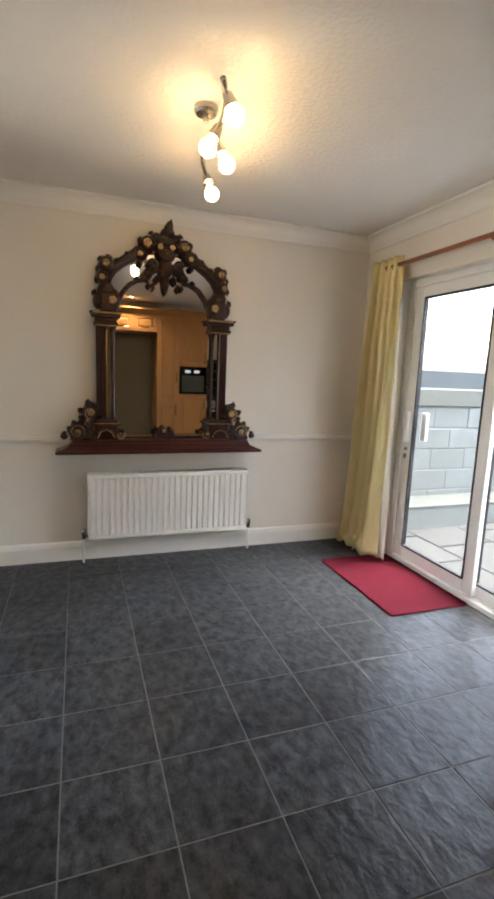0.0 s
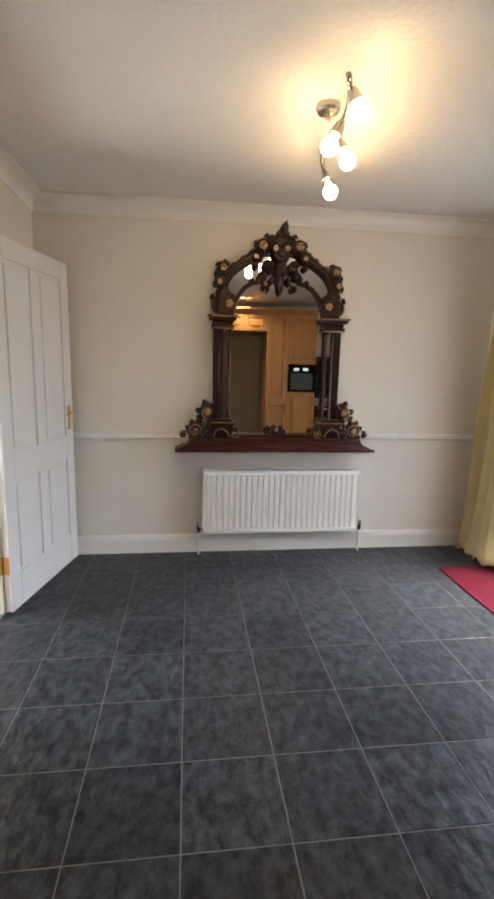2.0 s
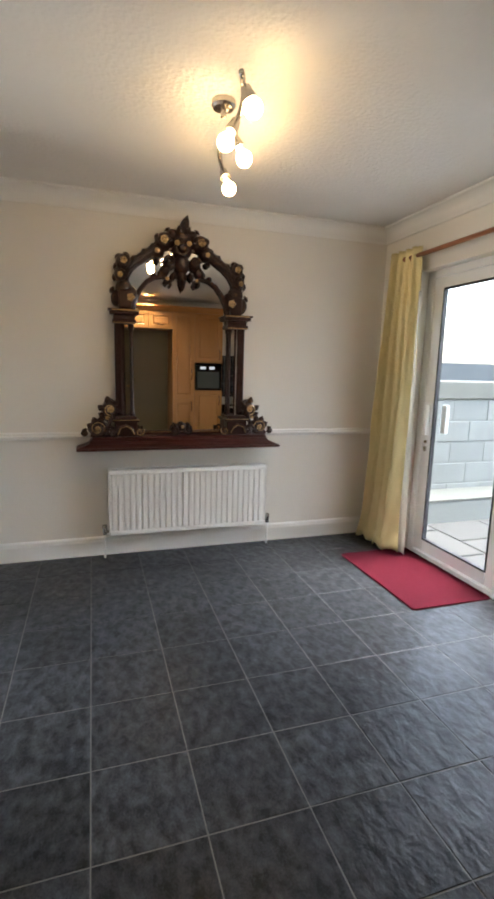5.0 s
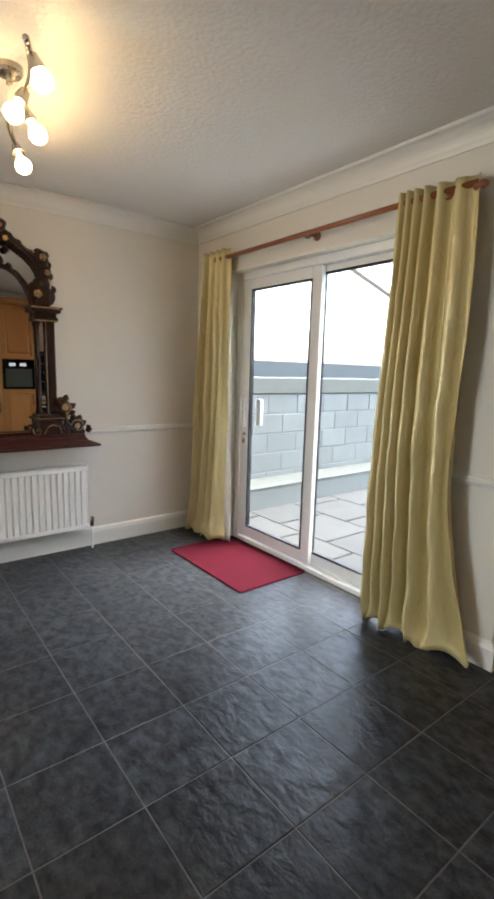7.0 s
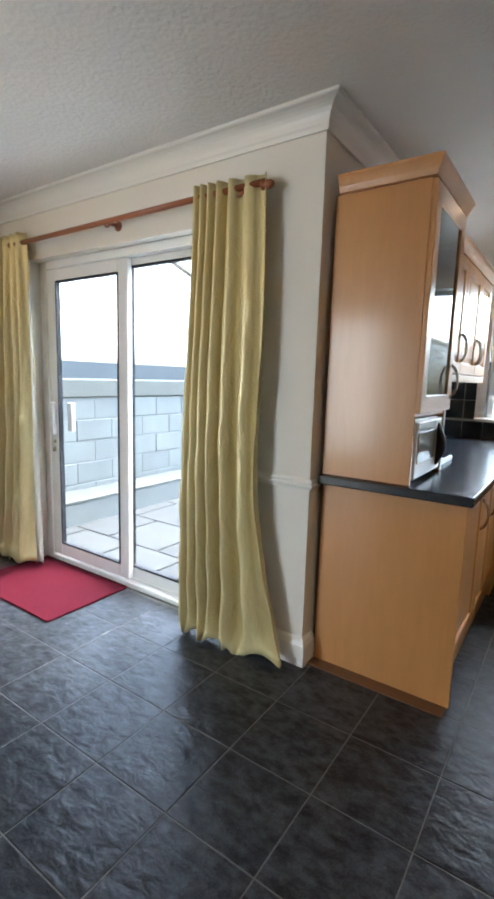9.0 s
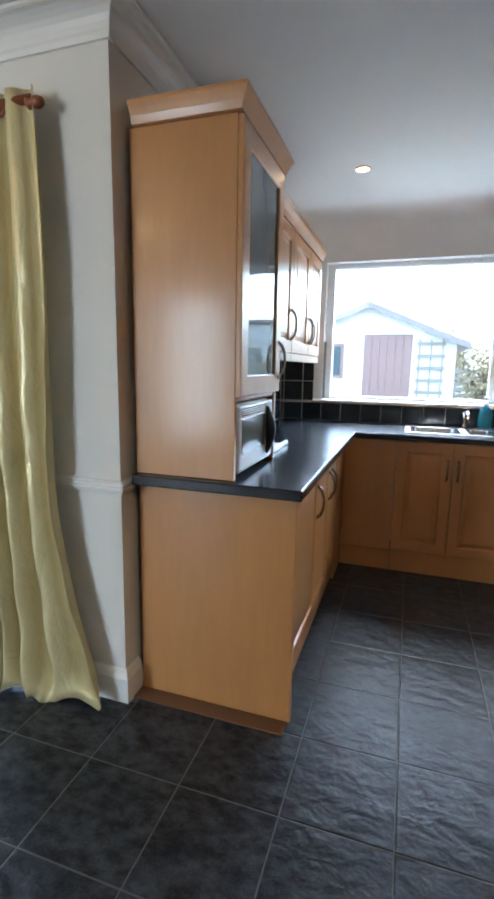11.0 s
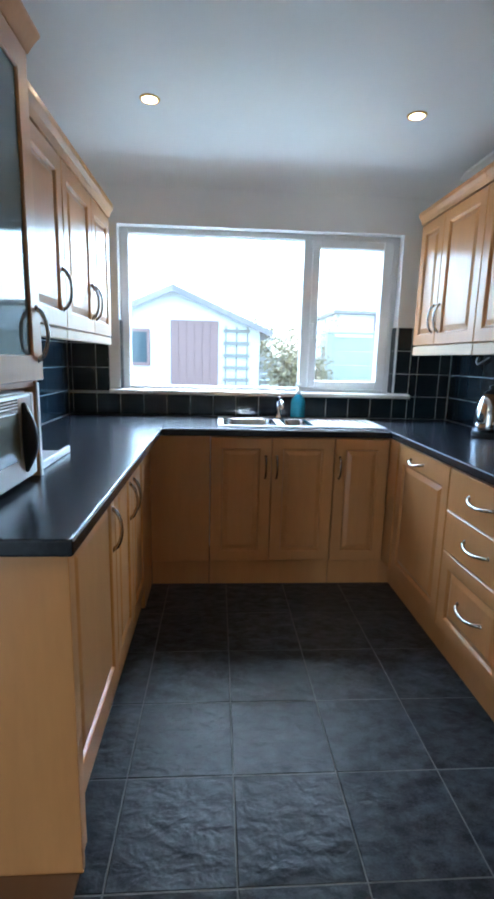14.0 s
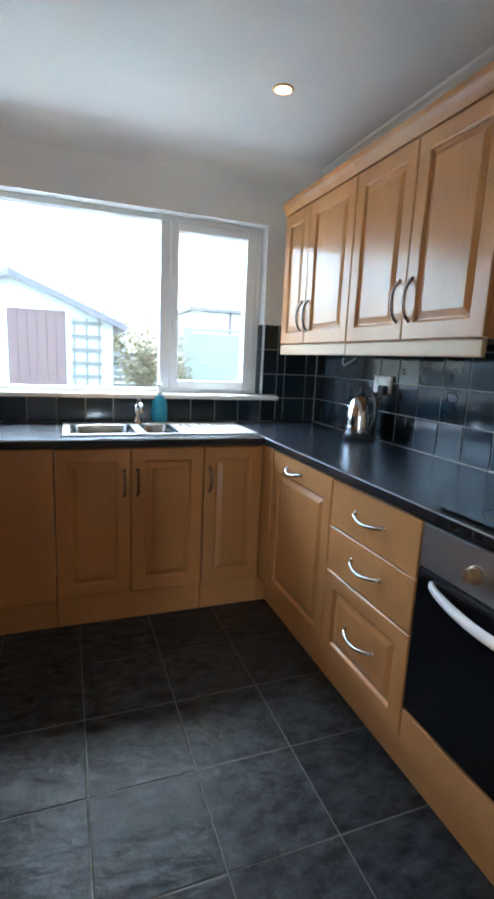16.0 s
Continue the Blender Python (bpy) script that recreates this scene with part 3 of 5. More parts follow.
# left run
def left_run():
    end = thing("end_panel", (2.54, .6, 0), "beech veneer end panel closing the base units", "panel")
    part("panel", bx(2.53, 2.55, .288, YK - .022, 0.001, .868, bevel=.002), WOOD, end)
    part("floor_trim", bx(2.458, 2.529, .296, YK - .004, .0006, .007, bevel=.002), mat('brown_trim', (0.15, 0.075, 0.035), 0.5, noise_scale=8, amount=0.5), end, "brown trim strip along the floor")
    part("corner_post", bx(2.551, 2.615, .300, .33, .001, .868, bevel=.003), WOOD, end)
    for x0, x1, doors in ((2.617, 3.165, [(2.617, 3.165, "r")]), (3.167, 3.84, [(3.167, 3.50, "r"), (3.502, 3.84, "l")])):
        u = thing("base_unit", ((x0 + x1) / 2, .6, 0), "beech base unit with raised-panel doors below the worktop", "kitchen unit", "base units")
        part("body", bx(x0 + .001, x1 - .001, .341, YK - .022, .113, .868), WOOD, u)
        part("plinth", bx(x0 + .001, x1 - .001, .345, .36, .001, .112), WOOD, u)
        for a, b, s in doors:
            w = b - a
            unit_door(u, face(a, .340, .118, SOUTHWARD), w, .747, (w - .04 if s == "r" else .04, .577, .15))
    u = thing("corner_filler", (3.97, .34, 0), "beech corner post between base units", "kitchen unit")
    part("panel", bx(3.843, 4.12, .325, .345, .001, .868, bevel=.002), WOOD, u)
    wt = thing("worktop", (3.5, .6, .87), "black laminate worktop with a painted edge reflection", "worktop", "worktops")
    part("slab", bx(2.478, XE - .004, .262, YK - .022, .870, .910, bevel=.006, seg=2), LAMINATE, wt)
    # pale line along the front edge, painted for the light it reflects
    part("edge_strip", bx(2.484, 2.55 + 1.56, .2595, .2630, .9045, .9085), TGROUT, wt, "pale line painted for the reflection along the worktop edge")


left_run()


def dresser():
    t = thing("tall_wall_unit", (2.78, .7, .91), "beech wall unit on the worktop with glazed door and microwave niche", "kitchen unit")
    for x0, x1 in ((2.516, 2.534), (3.018, 3.036)):
        part("side_panel", bx(x0, x1, .515, YK - .022, .911, 2.095, bevel=.002), WOOD, t)
    part("edge_trim", bx(3.018, 3.036, .511, .5145, .911, 1.2), WHITE, t, "white edge of the side panel")
    part("back_panel", bx(2.535, 3.017, YK - .035, YK - .023, .911, 2.095), WOOD, t)
    part("shelf", bx(2.535, 3.017, .52, YK - .036, 1.19, 1.208), WOOD, t)
    part("shelf", bx(2.535, 3.017, .55, YK - .036, 1.65, 1.665), WOOD, t)
    part("top_panel", bx(2.535, 3.017, .52, YK - .036, 2.078, 2.095), WOOD, t)
    unit_door(t, face(2.518, .5145, 1.207, SOUTHWARD), .517, .885, (.517 - .035, .135, .15), glazed=True, border=.075)
    moulded_cornice(t, face(2.516, .515, 2.096, SOUTHWARD), .52, .37, 0)


dresser()


def microwave():
    t = thing("microwave_oven", (2.76, .7, .911), "white microwave oven with a dark bowed handle in the niche", "microwave")
    x0, x1, y0, z0, z1 = 2.545, 2.998, .535, .925, 1.178
    part("body", bx(x0, x1, y0, .86, z0, z1, bevel=.008, seg=2), SOCKET, t)
    bm = bmesh.new()
    box(bm, x0 + .004, x0 + .420, y0 - .026, y0 - .001, z0 + .004, z1 - .004, bevel=.008, seg=2)
    d = part("door", bm, SOCKET, t)
    # paler than DARKGLASS: the window's bright reflection is put into its colour
    part("window", bx(x0 + .03, x0 + .315, y0 - .029, y0 - .0265, z0 + .07, z1 - .052, bevel=.001), mat("microwave_window", (0.20, 0.22, 0.19), 0.06, noise_scale=3, amount=0.3), d, "glass door window, coloured pale grey-green for its reflection")
    bm = bmesh.new()
    for i in range(4):
        box(bm, x0 + .03, x0 + .315, y0 - .0285, y0 - .0262, z1 - .042 + i * .008, z1 - .038 + i * .008)
    part("vent", bm, PEWTER, d, "ribbed vent above the window")
    bm = bmesh.new()
    pts = [(x0 + .352 - .010 * math.sin(math.pi * a), y0 - .027 - .02 * math.sin(math.pi * a), z0 + .030 + .195 * a) for a in np.linspace(0, 1, 15)]
    tube(bm, pts, lambda q: .006 + .016 * math.sin(math.pi * q), 10)
    part("handle", bm, BLACKP, d, "black bowed handle", smooth=True)
    part("side_strip", bx(x0 + .423, x1 - .006, y0 - .022, y0 - .001, z0 + .004, z1 - .004, bevel=.004), SOCKET, t)
    for x in (x0 + .04, x1 - .04):
        for y in (y0 + .03, .83):
            bm = bmesh.new()
            lathe(bm, [(.012, .911), (.01, .927)], Matrix.Translation((x, y, 0)), 10)
            part("foot", bm, BLACKP, t)


microwave()


def wall_units(items, m0, depth, z0, z1, pelmet, group):
    """items: (start, end, [(start, end, handle side)]) along the run, on a face matrix m0 at the run's zero."""
    for a, b, doors in items:
        u = thing("wall_unit", m0 @ Vector(((a + b) / 2, depth / 2, z0)), "beech wall unit with raised-panel doors above the tiles", "kitchen unit", group)
        part("body", bx(a + .001, b - .001, .001, depth, z0, z1, m=m0), WOOD, u)
        for c, d, s in doors:
            w = d - c
            unit_door(u, m0 @ Matrix.Translation((c, 0, z0 + .002)), w, z1 - z0 - .004, (w - .035 if s == "r" else .035, .145, .15))
        bm = bmesh.new()
        prism(bm, [(o, z1 + q) for o, q in [(depth, 0), (-.024, 0), (-.027, .010), (-.033, .025), (-.045, .043), (-.047, .05), (-.047, .066), (depth, .066)]], "x", a, b, m0)
        part("cornice", bm, WOOD, u)
        bm = bmesh.new()
        box(bm, a, b, -.018, .004, z0 - pelmet, z0 - .002, bevel=.004, m=m0)
        part("pelmet", bm, WOODL, u, "pale lighting pelmet")


wall_units([(3.04, 3.52, [(3.04, 3.52, "r")]), (3.522, 4.33, [(3.522, 3.955, "r"), (3.957, 4.33, "l")])], face(0, .58, 0, SOUTHWARD), YK - .022 - .58, 1.385, 2.01, .042, "wall units")
wall_units([(-4.55, -3.822, [(-4.55, -4.252, "r"), (-4.25, -3.822, "l")]), (-3.82, -3.03, [(-3.82, -3.427, "r"), (-3.425, -3.03, "l")])], face(0, -1.28, 0, NORTHWARD), 1.6 - .022 - 1.28, 1.388, 2.098, .058, "wall units")


def sink_run():
    m = lambda y, z: face(4.118, y, z, WESTWARD)
    f = thing("corner_filler", (4.12, .15, 0), "beech corner panel beside the sink units", "kitchen unit")
    part("panel", bx(4.098, 4.118, .0, .323, .146, .868, bevel=.002), WOOD, f)
    part("plinth", bx(4.122, 4.135, .0, .323, .001, .144), WOOD, f)
    for y0, y1, doors in ((-.002, -.689, [(-.002, -.337, "r"), (-.339, -.689, "l")]), (-.691, -1.0, [(-.691, -1.0, "l")])):
        u = thing("sink_unit" if len(doors) > 1 else "base_unit", (4.4, (y0 + y1) / 2, 0), "beech base unit with raised-panel doors below the sink", "kitchen unit", "base units")
        part("body", bx(4.119, XE - .03, y1 + .001, y0 - .001, .145, .868), WOOD, u)
        part("plinth", bx(4.122, 4.135, y1 + .001, y0 - .001, .001, .144), WOOD, u)
        for a, b, s in doors:
            w = a - b
            unit_door(u, m(a, .15), w, .715, (w - .03 if s == "r" else .03, .55, .12))
    wt = thing("worktop", (4.4, -.35, .87), "black laminate worktop around the sink", "worktop", "worktops")
    bm = bmesh.new()
    box(bm, 4.088, 4.19, -.998, .2615, .870, .910, bevel=.005)
    box(bm, 4.60, XE - .004, -.998, .2615, .870, .910)
    box(bm, 4.19, 4.60, -.05, .2615, .870, .910)
    box(bm, 4.19, 4.60, -.998, -.99, .870, .910)
    part("slab", bm, LAMINATE, wt)
    # painted reflection line on the sink worktop's front edge
    part("edge_strip", bx(4.0855, 4.0885, -.99, .255, .9045, .9085), TGROUT, wt, "pale line painted for the reflection along the worktop edge")


sink_run()


def sink():
    t = thing("kitchen_sink", (4.4, -.5, .91), "stainless steel sink with two bowls and a ribbed drainer", "sink")
    z = .914
    bm = bmesh.new()
    X0, X1 = 4.185, 4.605
    # deck around the bowls
    ys = [(-.045, -.075), (-.385, -.43), (-.60, -.63)]
    for a, b in ys:
        box(bm, X0, X1, b, a, .9105, z)
    box(bm, X0, X0 + .05, -.63, -.075, .9105, z)
    box(bm, X1 - .05, X1, -.63, -.075, .9105, z)
    box(bm, X0, X1, -1.0, -.63, .9105, z - .0015)
    box(bm, X0 - .004, X0, -1.004, -.041, .9102, z + .003, bevel=.001)
    box(bm, X1, X1 + .004, -1.004, -.041, .9102, z + .003, bevel=.001)
    box(bm, X0, X1, -.045, -.041, .9102, z + .003, bevel=.001)
    box(bm, X0, X1, -1.004, -1.0, .9102, z + .003, bevel=.001)
    part("rim", bm, STEEL, t)
    for y0, y1, dep in ((-.385, -.075, .15), (-.60, -.43, .11)):
        bm = bmesh.new()
        x0, x1 = X0 + .05, X1 - .05
        r = []
        for inset, zz, power in ((0, z, .02), (.004, z, .45), (.012, z - .006, .5), (.022, z - dep + .04, .55), (.034, z - dep + .012, .6), (.06, z - dep, .7)):
            ring = []
            for k in range(32):
                a = math.pi / 4 + 2 * math.pi * k / 32
                c, s = math.cos(a), math.sin(a)
                top = max(abs(c), abs(s))
                c, s = (c / top, s / top) if power < .1 else (math.copysign(abs(c) ** power, c), math.copysign(abs(s) ** power, s))
                ring.append(bm.verts.new(((x0 + x1) / 2 + c * ((x1 - x0) / 2 - inset), (y0 + y1) / 2 + s * ((y1 - y0) / 2 - inset), zz)))
            r.append(ring)
        for a, b in zip(r, r[1:]):
            for k in range(32):
                bm.faces.new((a[k], a[(k + 1) % 32], b[(k + 1) % 32], b[k]))
        bm.faces.new(r[-1])
        part("bowl", bm, BOWL, t, smooth=True)
    for i in range(9):
        y = -.66 - i * .037
        bm = bmesh.new()
        tube(bm, [(X0 + .05, y, z), (X1 - .06, y, z + .001)], .005, 6)
        part("drainer_rib", bm, STEEL, t)
    bm = bmesh.new()
    lathe(bm, [(.026, .914), (.026, .92), (.018, .93), (.015, .96), (.013, 1.02)], Matrix.Translation((4.575, -.43, 0)), 16)
    tube(bm, [(4.575, -.43, 1.0)] + [(4.575 - .17 * a, -.43, 1.0 + .035 * math.sin(math.pi * a * .75)) for a in np.linspace(.05, 1, 8)] + [(4.40, -.43, .995)], .009, 8)
    tp = part("tap", bm, CHROME, t, "chrome mixer tap", smooth=True)
    bm = bmesh.new()
    tube(bm, [(4.575, -.43, 1.018), (4.577, -.43, 1.04), (4.555, -.43, 1.05), (4.52, -.43, 1.055)], .008, 8)
    part("tap_lever", bm, CHROME, tp, smooth=True)


sink()


def soap_bottle():
    t = thing("soap_bottle", (4.652, -.565, .911), "blue plastic soap bottle with white pump behind the sink", "soap bottle")
    m = Matrix.Translation((4.652, -.565, .911))
    bm = bmesh.new()
    lathe(bm, [(.044, 0), (.048, .006), (.048, .10), (.043, .125), (.024, .152), (.015, .158)], m, 18)
    part("bottle", bm, SOAP, t, "clear blue bottle", smooth=True)
    bm = bmesh.new()
    lathe(bm, [(.019, .158), (.019, .178), (.008, .180), (.007, .208), (.018, .211), (.018, .225), (.004, .228)], m, 14)
    tube(bm, [(0, 0, .218), (-.034, 0, .220), (-.046, 0, .211)], .005, 6, m)
    part("pump", bm, SOCKET, t, smooth=True)


soap_bottle()


def right_run():
    m = lambda x, z: face(x, -1.03, z, NORTHWARD)
    u = thing("integrated_appliance_unit", (3.7, -1.3, 0), "beech appliance door with a horizontal handle", "kitchen unit")
    part("body", bx(3.418, 3.985, -1.578, -1.031, .145, .868), WOOD, u)
    part("plinth", bx(3.418, 4.135, -1.075, -1.06, .001, .144), WOOD, u)
    part("plinth_return", bx(4.122, 4.135, -1.059, -1.0, .001, .144), WOOD, u)
    part("corner_post", bx(3.988, 4.116, -1.03, -1.004, .146, .868, bevel=.002), WOOD, u)
    unit_door(u, m(3.985, .15), .567, .715, (.235, .66, .14), upright=False, deep=.035)
    u = thing("drawer_unit", (3.16, -1.3, 0), "beech unit with three drawers", "kitchen unit")
    part("body", bx(2.913, 3.415, -1.578, -1.031, .145, .868), WOOD, u)
    part("plinth", bx(2.913, 3.416, -1.075, -1.06, .001, .144), WOOD, u)
    unit_door(u, m(3.414, .682), .5, .18, (.25, .097, .17), upright=False, plain=True, name="drawer")
    unit_door(u, m(3.414, .503), .5, .177, (.25, .098, .17), upright=False, plain=True, name="drawer")
    unit_door(u, m(3.414, .15), .5, .351, (.25, .186, .17), upright=False, name="drawer")
    # oven
    u = thing("oven_housing", (2.6, -1.3, 0), "beech housing around the built-in oven", "kitchen unit")
    part("body", bx(2.303, 2.911, -1.578, -1.05, .145, .26), WOOD, u)
    part("plinth", bx(2.303, 2.912, -1.075, -1.06, .001, .144), WOOD, u)
    unit_door(u, m(2.911, .15), .606, .11, None, plain=True, name="lower_panel")
    o = thing("built_in_oven", (2.6, -1.3, .262), "black built-in oven with steel control panel and white bar handle", "oven")
    part("body", bx(2.31, 2.905, -1.578, -1.035, .264, .866), BLACKP, o)
    d = part("door", bx(2.308, 2.909, -1.034, -1.008, .27, .728, bevel=.004), BLACK, o, "black glass oven door")
    bm = bmesh.new()
    pts = [(2.85 - .49 * a, -1.009 + .048 * math.sin(math.pi * a) ** .6, .700 - .016 * math.sin(math.pi * a)) for a in np.linspace(0, 1, 33)]
    tube(bm, pts, lambda q: .008 + .0055 * math.sin(math.pi * q) ** .4, 10)
    part("handle", bm, SOCKET, d, "white bar handle", smooth=True)
    c = part("control_panel", bx(2.308, 2.909, -1.034, -1.01, .732, .862, bevel=.003), STEEL, o, "brushed steel control panel")
    for x in (2.708, 2.608, 2.508, 2.40):
        bm = bmesh.new()
        lathe(bm, [(.024, 0), (.024, .008), (.018, .012), (.016, .03), (.008, .032)], Matrix.Translation((x, -1.01, .79)) @ Matrix.Rotation(radians(-90), 4, "X"), 18)
        box(bm, x - .003, x + .003, -.982, -.976, .778, .808)
        part("knob", bm, mat("bronze_knob", (0.30, 0.20, 0.11), 0.38, metal=0.6), c, "bronze-coloured control knob")
    wt = thing("worktop", (3.4, -1.3, .87), "black laminate worktop with a painted edge reflection", "worktop", "worktops")
    part("slab", bx(2.303, XE - .004, -1.578, -1.0, .870, .910, bevel=.006, seg=2), LAMINATE, wt)
    # edge reflection drawn as a pale strip, as on the left run
    part("edge_strip", bx(2.31, 4.085, -1.0005, -.9975, .9045, .9085), TGROUT, wt, "pale line painted for the reflection along the worktop edge")
    h = thing("hob", (2.6, -1.3, .911), "black glass ceramic hob set into the worktop", "hob")
    part("plate", bx(2.325, 2.872, -1.545, -1.03, .9105, .917, bevel=.002), BLACK, h)
    for x, y, r in ((2.735, -1.16, .085), (2.735, -1.41, .07), (2.47, -1.16, .07), (2.47, -1.41, .085)):
        bm = bmesh.new()
        tube(bm, [(x + r * math.cos(a), y + r * math.sin(a), .9172) for a in np.linspace(0, 2 * math.pi, 41)], .0016, 6)
        part("cooking_ring", bm, PEWTER, h, "thin grey ring mark")


right_run()


# tall units on the south wall, seen in the mirror
def tall_units():
    t = thing("tall_larder_unit", (1.62, -1.3, 0), "tall beech larder unit beside the appliance tower", "kitchen unit")
    part("body", bx(1.472, 1.83, -1.578, -1.031, .1, 2.2), WOOD, t)
    part("plinth", bx(1.472, 1.83, -1.07, -1.055, .001, .099), WOOD, t)
    unit_door(t, face(1.83, -1.03, .1, NORTHWARD), .358, .72, (.05, .6, .15))
    unit_door(t, face(1.83, -1.03, .822, NORTHWARD), .358, 1.376, (.05, .4, .15))
    t = thing("appliance_tower", (2.06, -1.3, 0), "tall beech tower with a built-in black microwave", "kitchen unit")
    part("body", bx(1.833, 2.30, -1.578, -1.05, .1, 2.2), WOOD, t)
    part("plinth", bx(1.833, 2.30, -1.07, -1.055, .001, .099), WOOD, t)
    unit_door(t, face(2.30, -1.03, .1, NORTHWARD), .467, .86, (.05, .7, .15))
    unit_door(t, face(2.30, -1.03, 1.42, NORTHWARD), .467, .778, (.05, .13, .15))
    o = thing("built_in_microwave", (2.06, -1.2, .97), "black built-in microwave with two pale dials", "oven")
    part("front", bx(1.842, 2.29, -1.049, -1.015, .966, 1.412, bevel=.004), BLACK, o)
    for x in (1.93, 2.08):
        part("display", bx(x, x + .09, -1.0145, -1.012, 1.31, 1.355), mat("lit_display", (0.5, 0.5, 0.5), 0.4, emission=(0.8, 0.9, 1.0), strength=0.05), o, "pale lit dial")
    part("door_window", bx(1.88, 2.25, -1.0145, -1.012, 1.0, 1.27), DARKGLASS, o)
    b = thing("bridging_unit", (1.1, -1.3, 2.0), "beech bridging unit above the utility doorway", "kitchen unit")
    part("body", bx(.70, 1.47, -1.578, -1.031, 1.93, 2.2), WOOD, b)
    for i in range(2):
        unit_door(b, face(1.47 - i * .385, -1.03, 1.932, NORTHWARD), .384, .266, (.19, .07, .1), upright=False)
    b = thing("side_panel", (.69, -1.3, 0), "tall beech panel beside the utility doorway", "panel")
    part("panel", bx(.67, .698, -1.578, -1.02, .001, 2.2), WOOD, b)
    t = thing("door_3", (1.08, -1.59, 0), "closed olive-grey utility door in a recess", "door", kind="structure")
    part("leaf", bx(.702, 1.468, -1.597, -1.56, .006, 1.925, bevel=.003), OLIVE, t)
    bm = bmesh.new()
    tube(bm, [(.78, -1.56, 1.0), (.78, -1.52, 1.0), (.88, -1.515, 1.0)], .008)
    part("door_handle", bm, BRASS, t, smooth=True)
    c = thing("unit_cornice", (1.5, -1.1, 2.2), "beech cornice over the tall units", "cornice")
    bm = bmesh.new()
    prism(bm, [(o, q) for o, q in [(-1.5, 2.201), (-1.01, 2.201), (-.99, 2.23), (-.955, 2.27), (-.955, 2.29), (-1.5, 2.29)]], "x", .67, 2.30)
    part("moulding", bm, WOOD, c)


tall_units()

# ---- dining things: radiator, mat, curtains, lamp ----
def radiator():
    t = thing("radiator", (.885, 3.43, .1), "white panel radiator with vertical flutes under the mirror", "radiator")
    x0, x1, z0, z1, yf = .312, 1.456, .172, .632, 3.388
    bm = bmesh.new()
    n = 27
    p = (x1 - x0 - .03) / n
    pts = [(x0, yf + .004)]
    for i in range(n):
        a = x0 + .015 + i * p
        pts += [(a + p * .02, yf + .006), (a + p * .16, yf - .006), (a + p * .66, yf - .006), (a + p * .80, yf + .006)]
    pts += [(x1, yf + .004), (x1, yf + .024), (x0, yf + .024)]
    prism(bm, pts, "z", z0 + .03, z1 - .03)
    box(bm, x0, x1, yf - .004, yf + .02, z1 - .03, z1 - .004, bevel=.004)
    box(bm, x0, x1, yf - .004, yf + .02, z0, z0 + .03, bevel=.004)
    part("front_panel", bm, RADI, t)
    part("back_panel", bx(x0 + .01, x1 - .01, 3.455, 3.472, z0, z1 - .01, bevel=.003), RADI, t)
    for a, b in ((x0 - .004, x0), (x1, x1 + .004)):
        part("side_cover", bx(a, b, yf - .004, 3.47, z0 + .02, z1, bevel=.001), RADI, t)
    bm = bmesh.new()
    box(bm, x0, x1, yf - .004, yf + .006, z1 - .003, z1 + .004)
    box(bm, x0, x1, 3.462, 3.47, z1 - .003, z1 + .004)
    for i in range(58):
        a = x0 + .01 + i * (x1 - x0 - .02) / 58
        box(bm, a, a + .007, yf + .006, 3.462, z1 - .003, z1 + .003)
    part("top_grille", bm, RADI, t)
    for x in (x0 - .035, x1 + .035):
        bm = bmesh.new()
        tube(bm, [(x, 3.43, -.002), (x, 3.43, .19)], .0075, 10)
        pp = part("pipe", bm, RADI, t, smooth=True)
        bm = bmesh.new()
        lathe(bm, [(.014, .17), (.014, .2), (.017, .205), (.017, .235), (.012, .24)], Matrix.Translation((x, 3.43, 0)), 14)
        tube(bm, [(x, 3.43, .19), ((x0 if x < 1 else x1), 3.43, .19)], .011, 10)
        part("valve", bm, PEWTER, t, "small metal radiator valve", smooth=True)
    for x in (x0 + .15, x1 - .15):
        part("bracket", bx(x - .015, x + .015, 3.472, 3.499, z0 + .05, z1 - .05), RADI, t)


radiator()


def door_mat():
    bm = bmesh.new()
    r = .02
    x0, x1, y0, y1 = 1.945, 2.505, 2.195, 3.06
    pts = []
    for cx, cy, a0 in ((x1 - r, y1 - r, 0), (x0 + r, y1 - r, 90), (x0 + r, y0 + r, 180), (x1 - r, y0 + r, 270)):
        pts += [(cx + r * math.cos(radians(a0 + k * 30)), cy + r * math.sin(radians(a0 + k * 30))) for k in range(4)]
    prism(bm, pts, "z", .0005, .010)
    tagged(part("door_mat", bm, MATRED), "red fibre door mat lying before the patio door", "door mat")


door_mat()


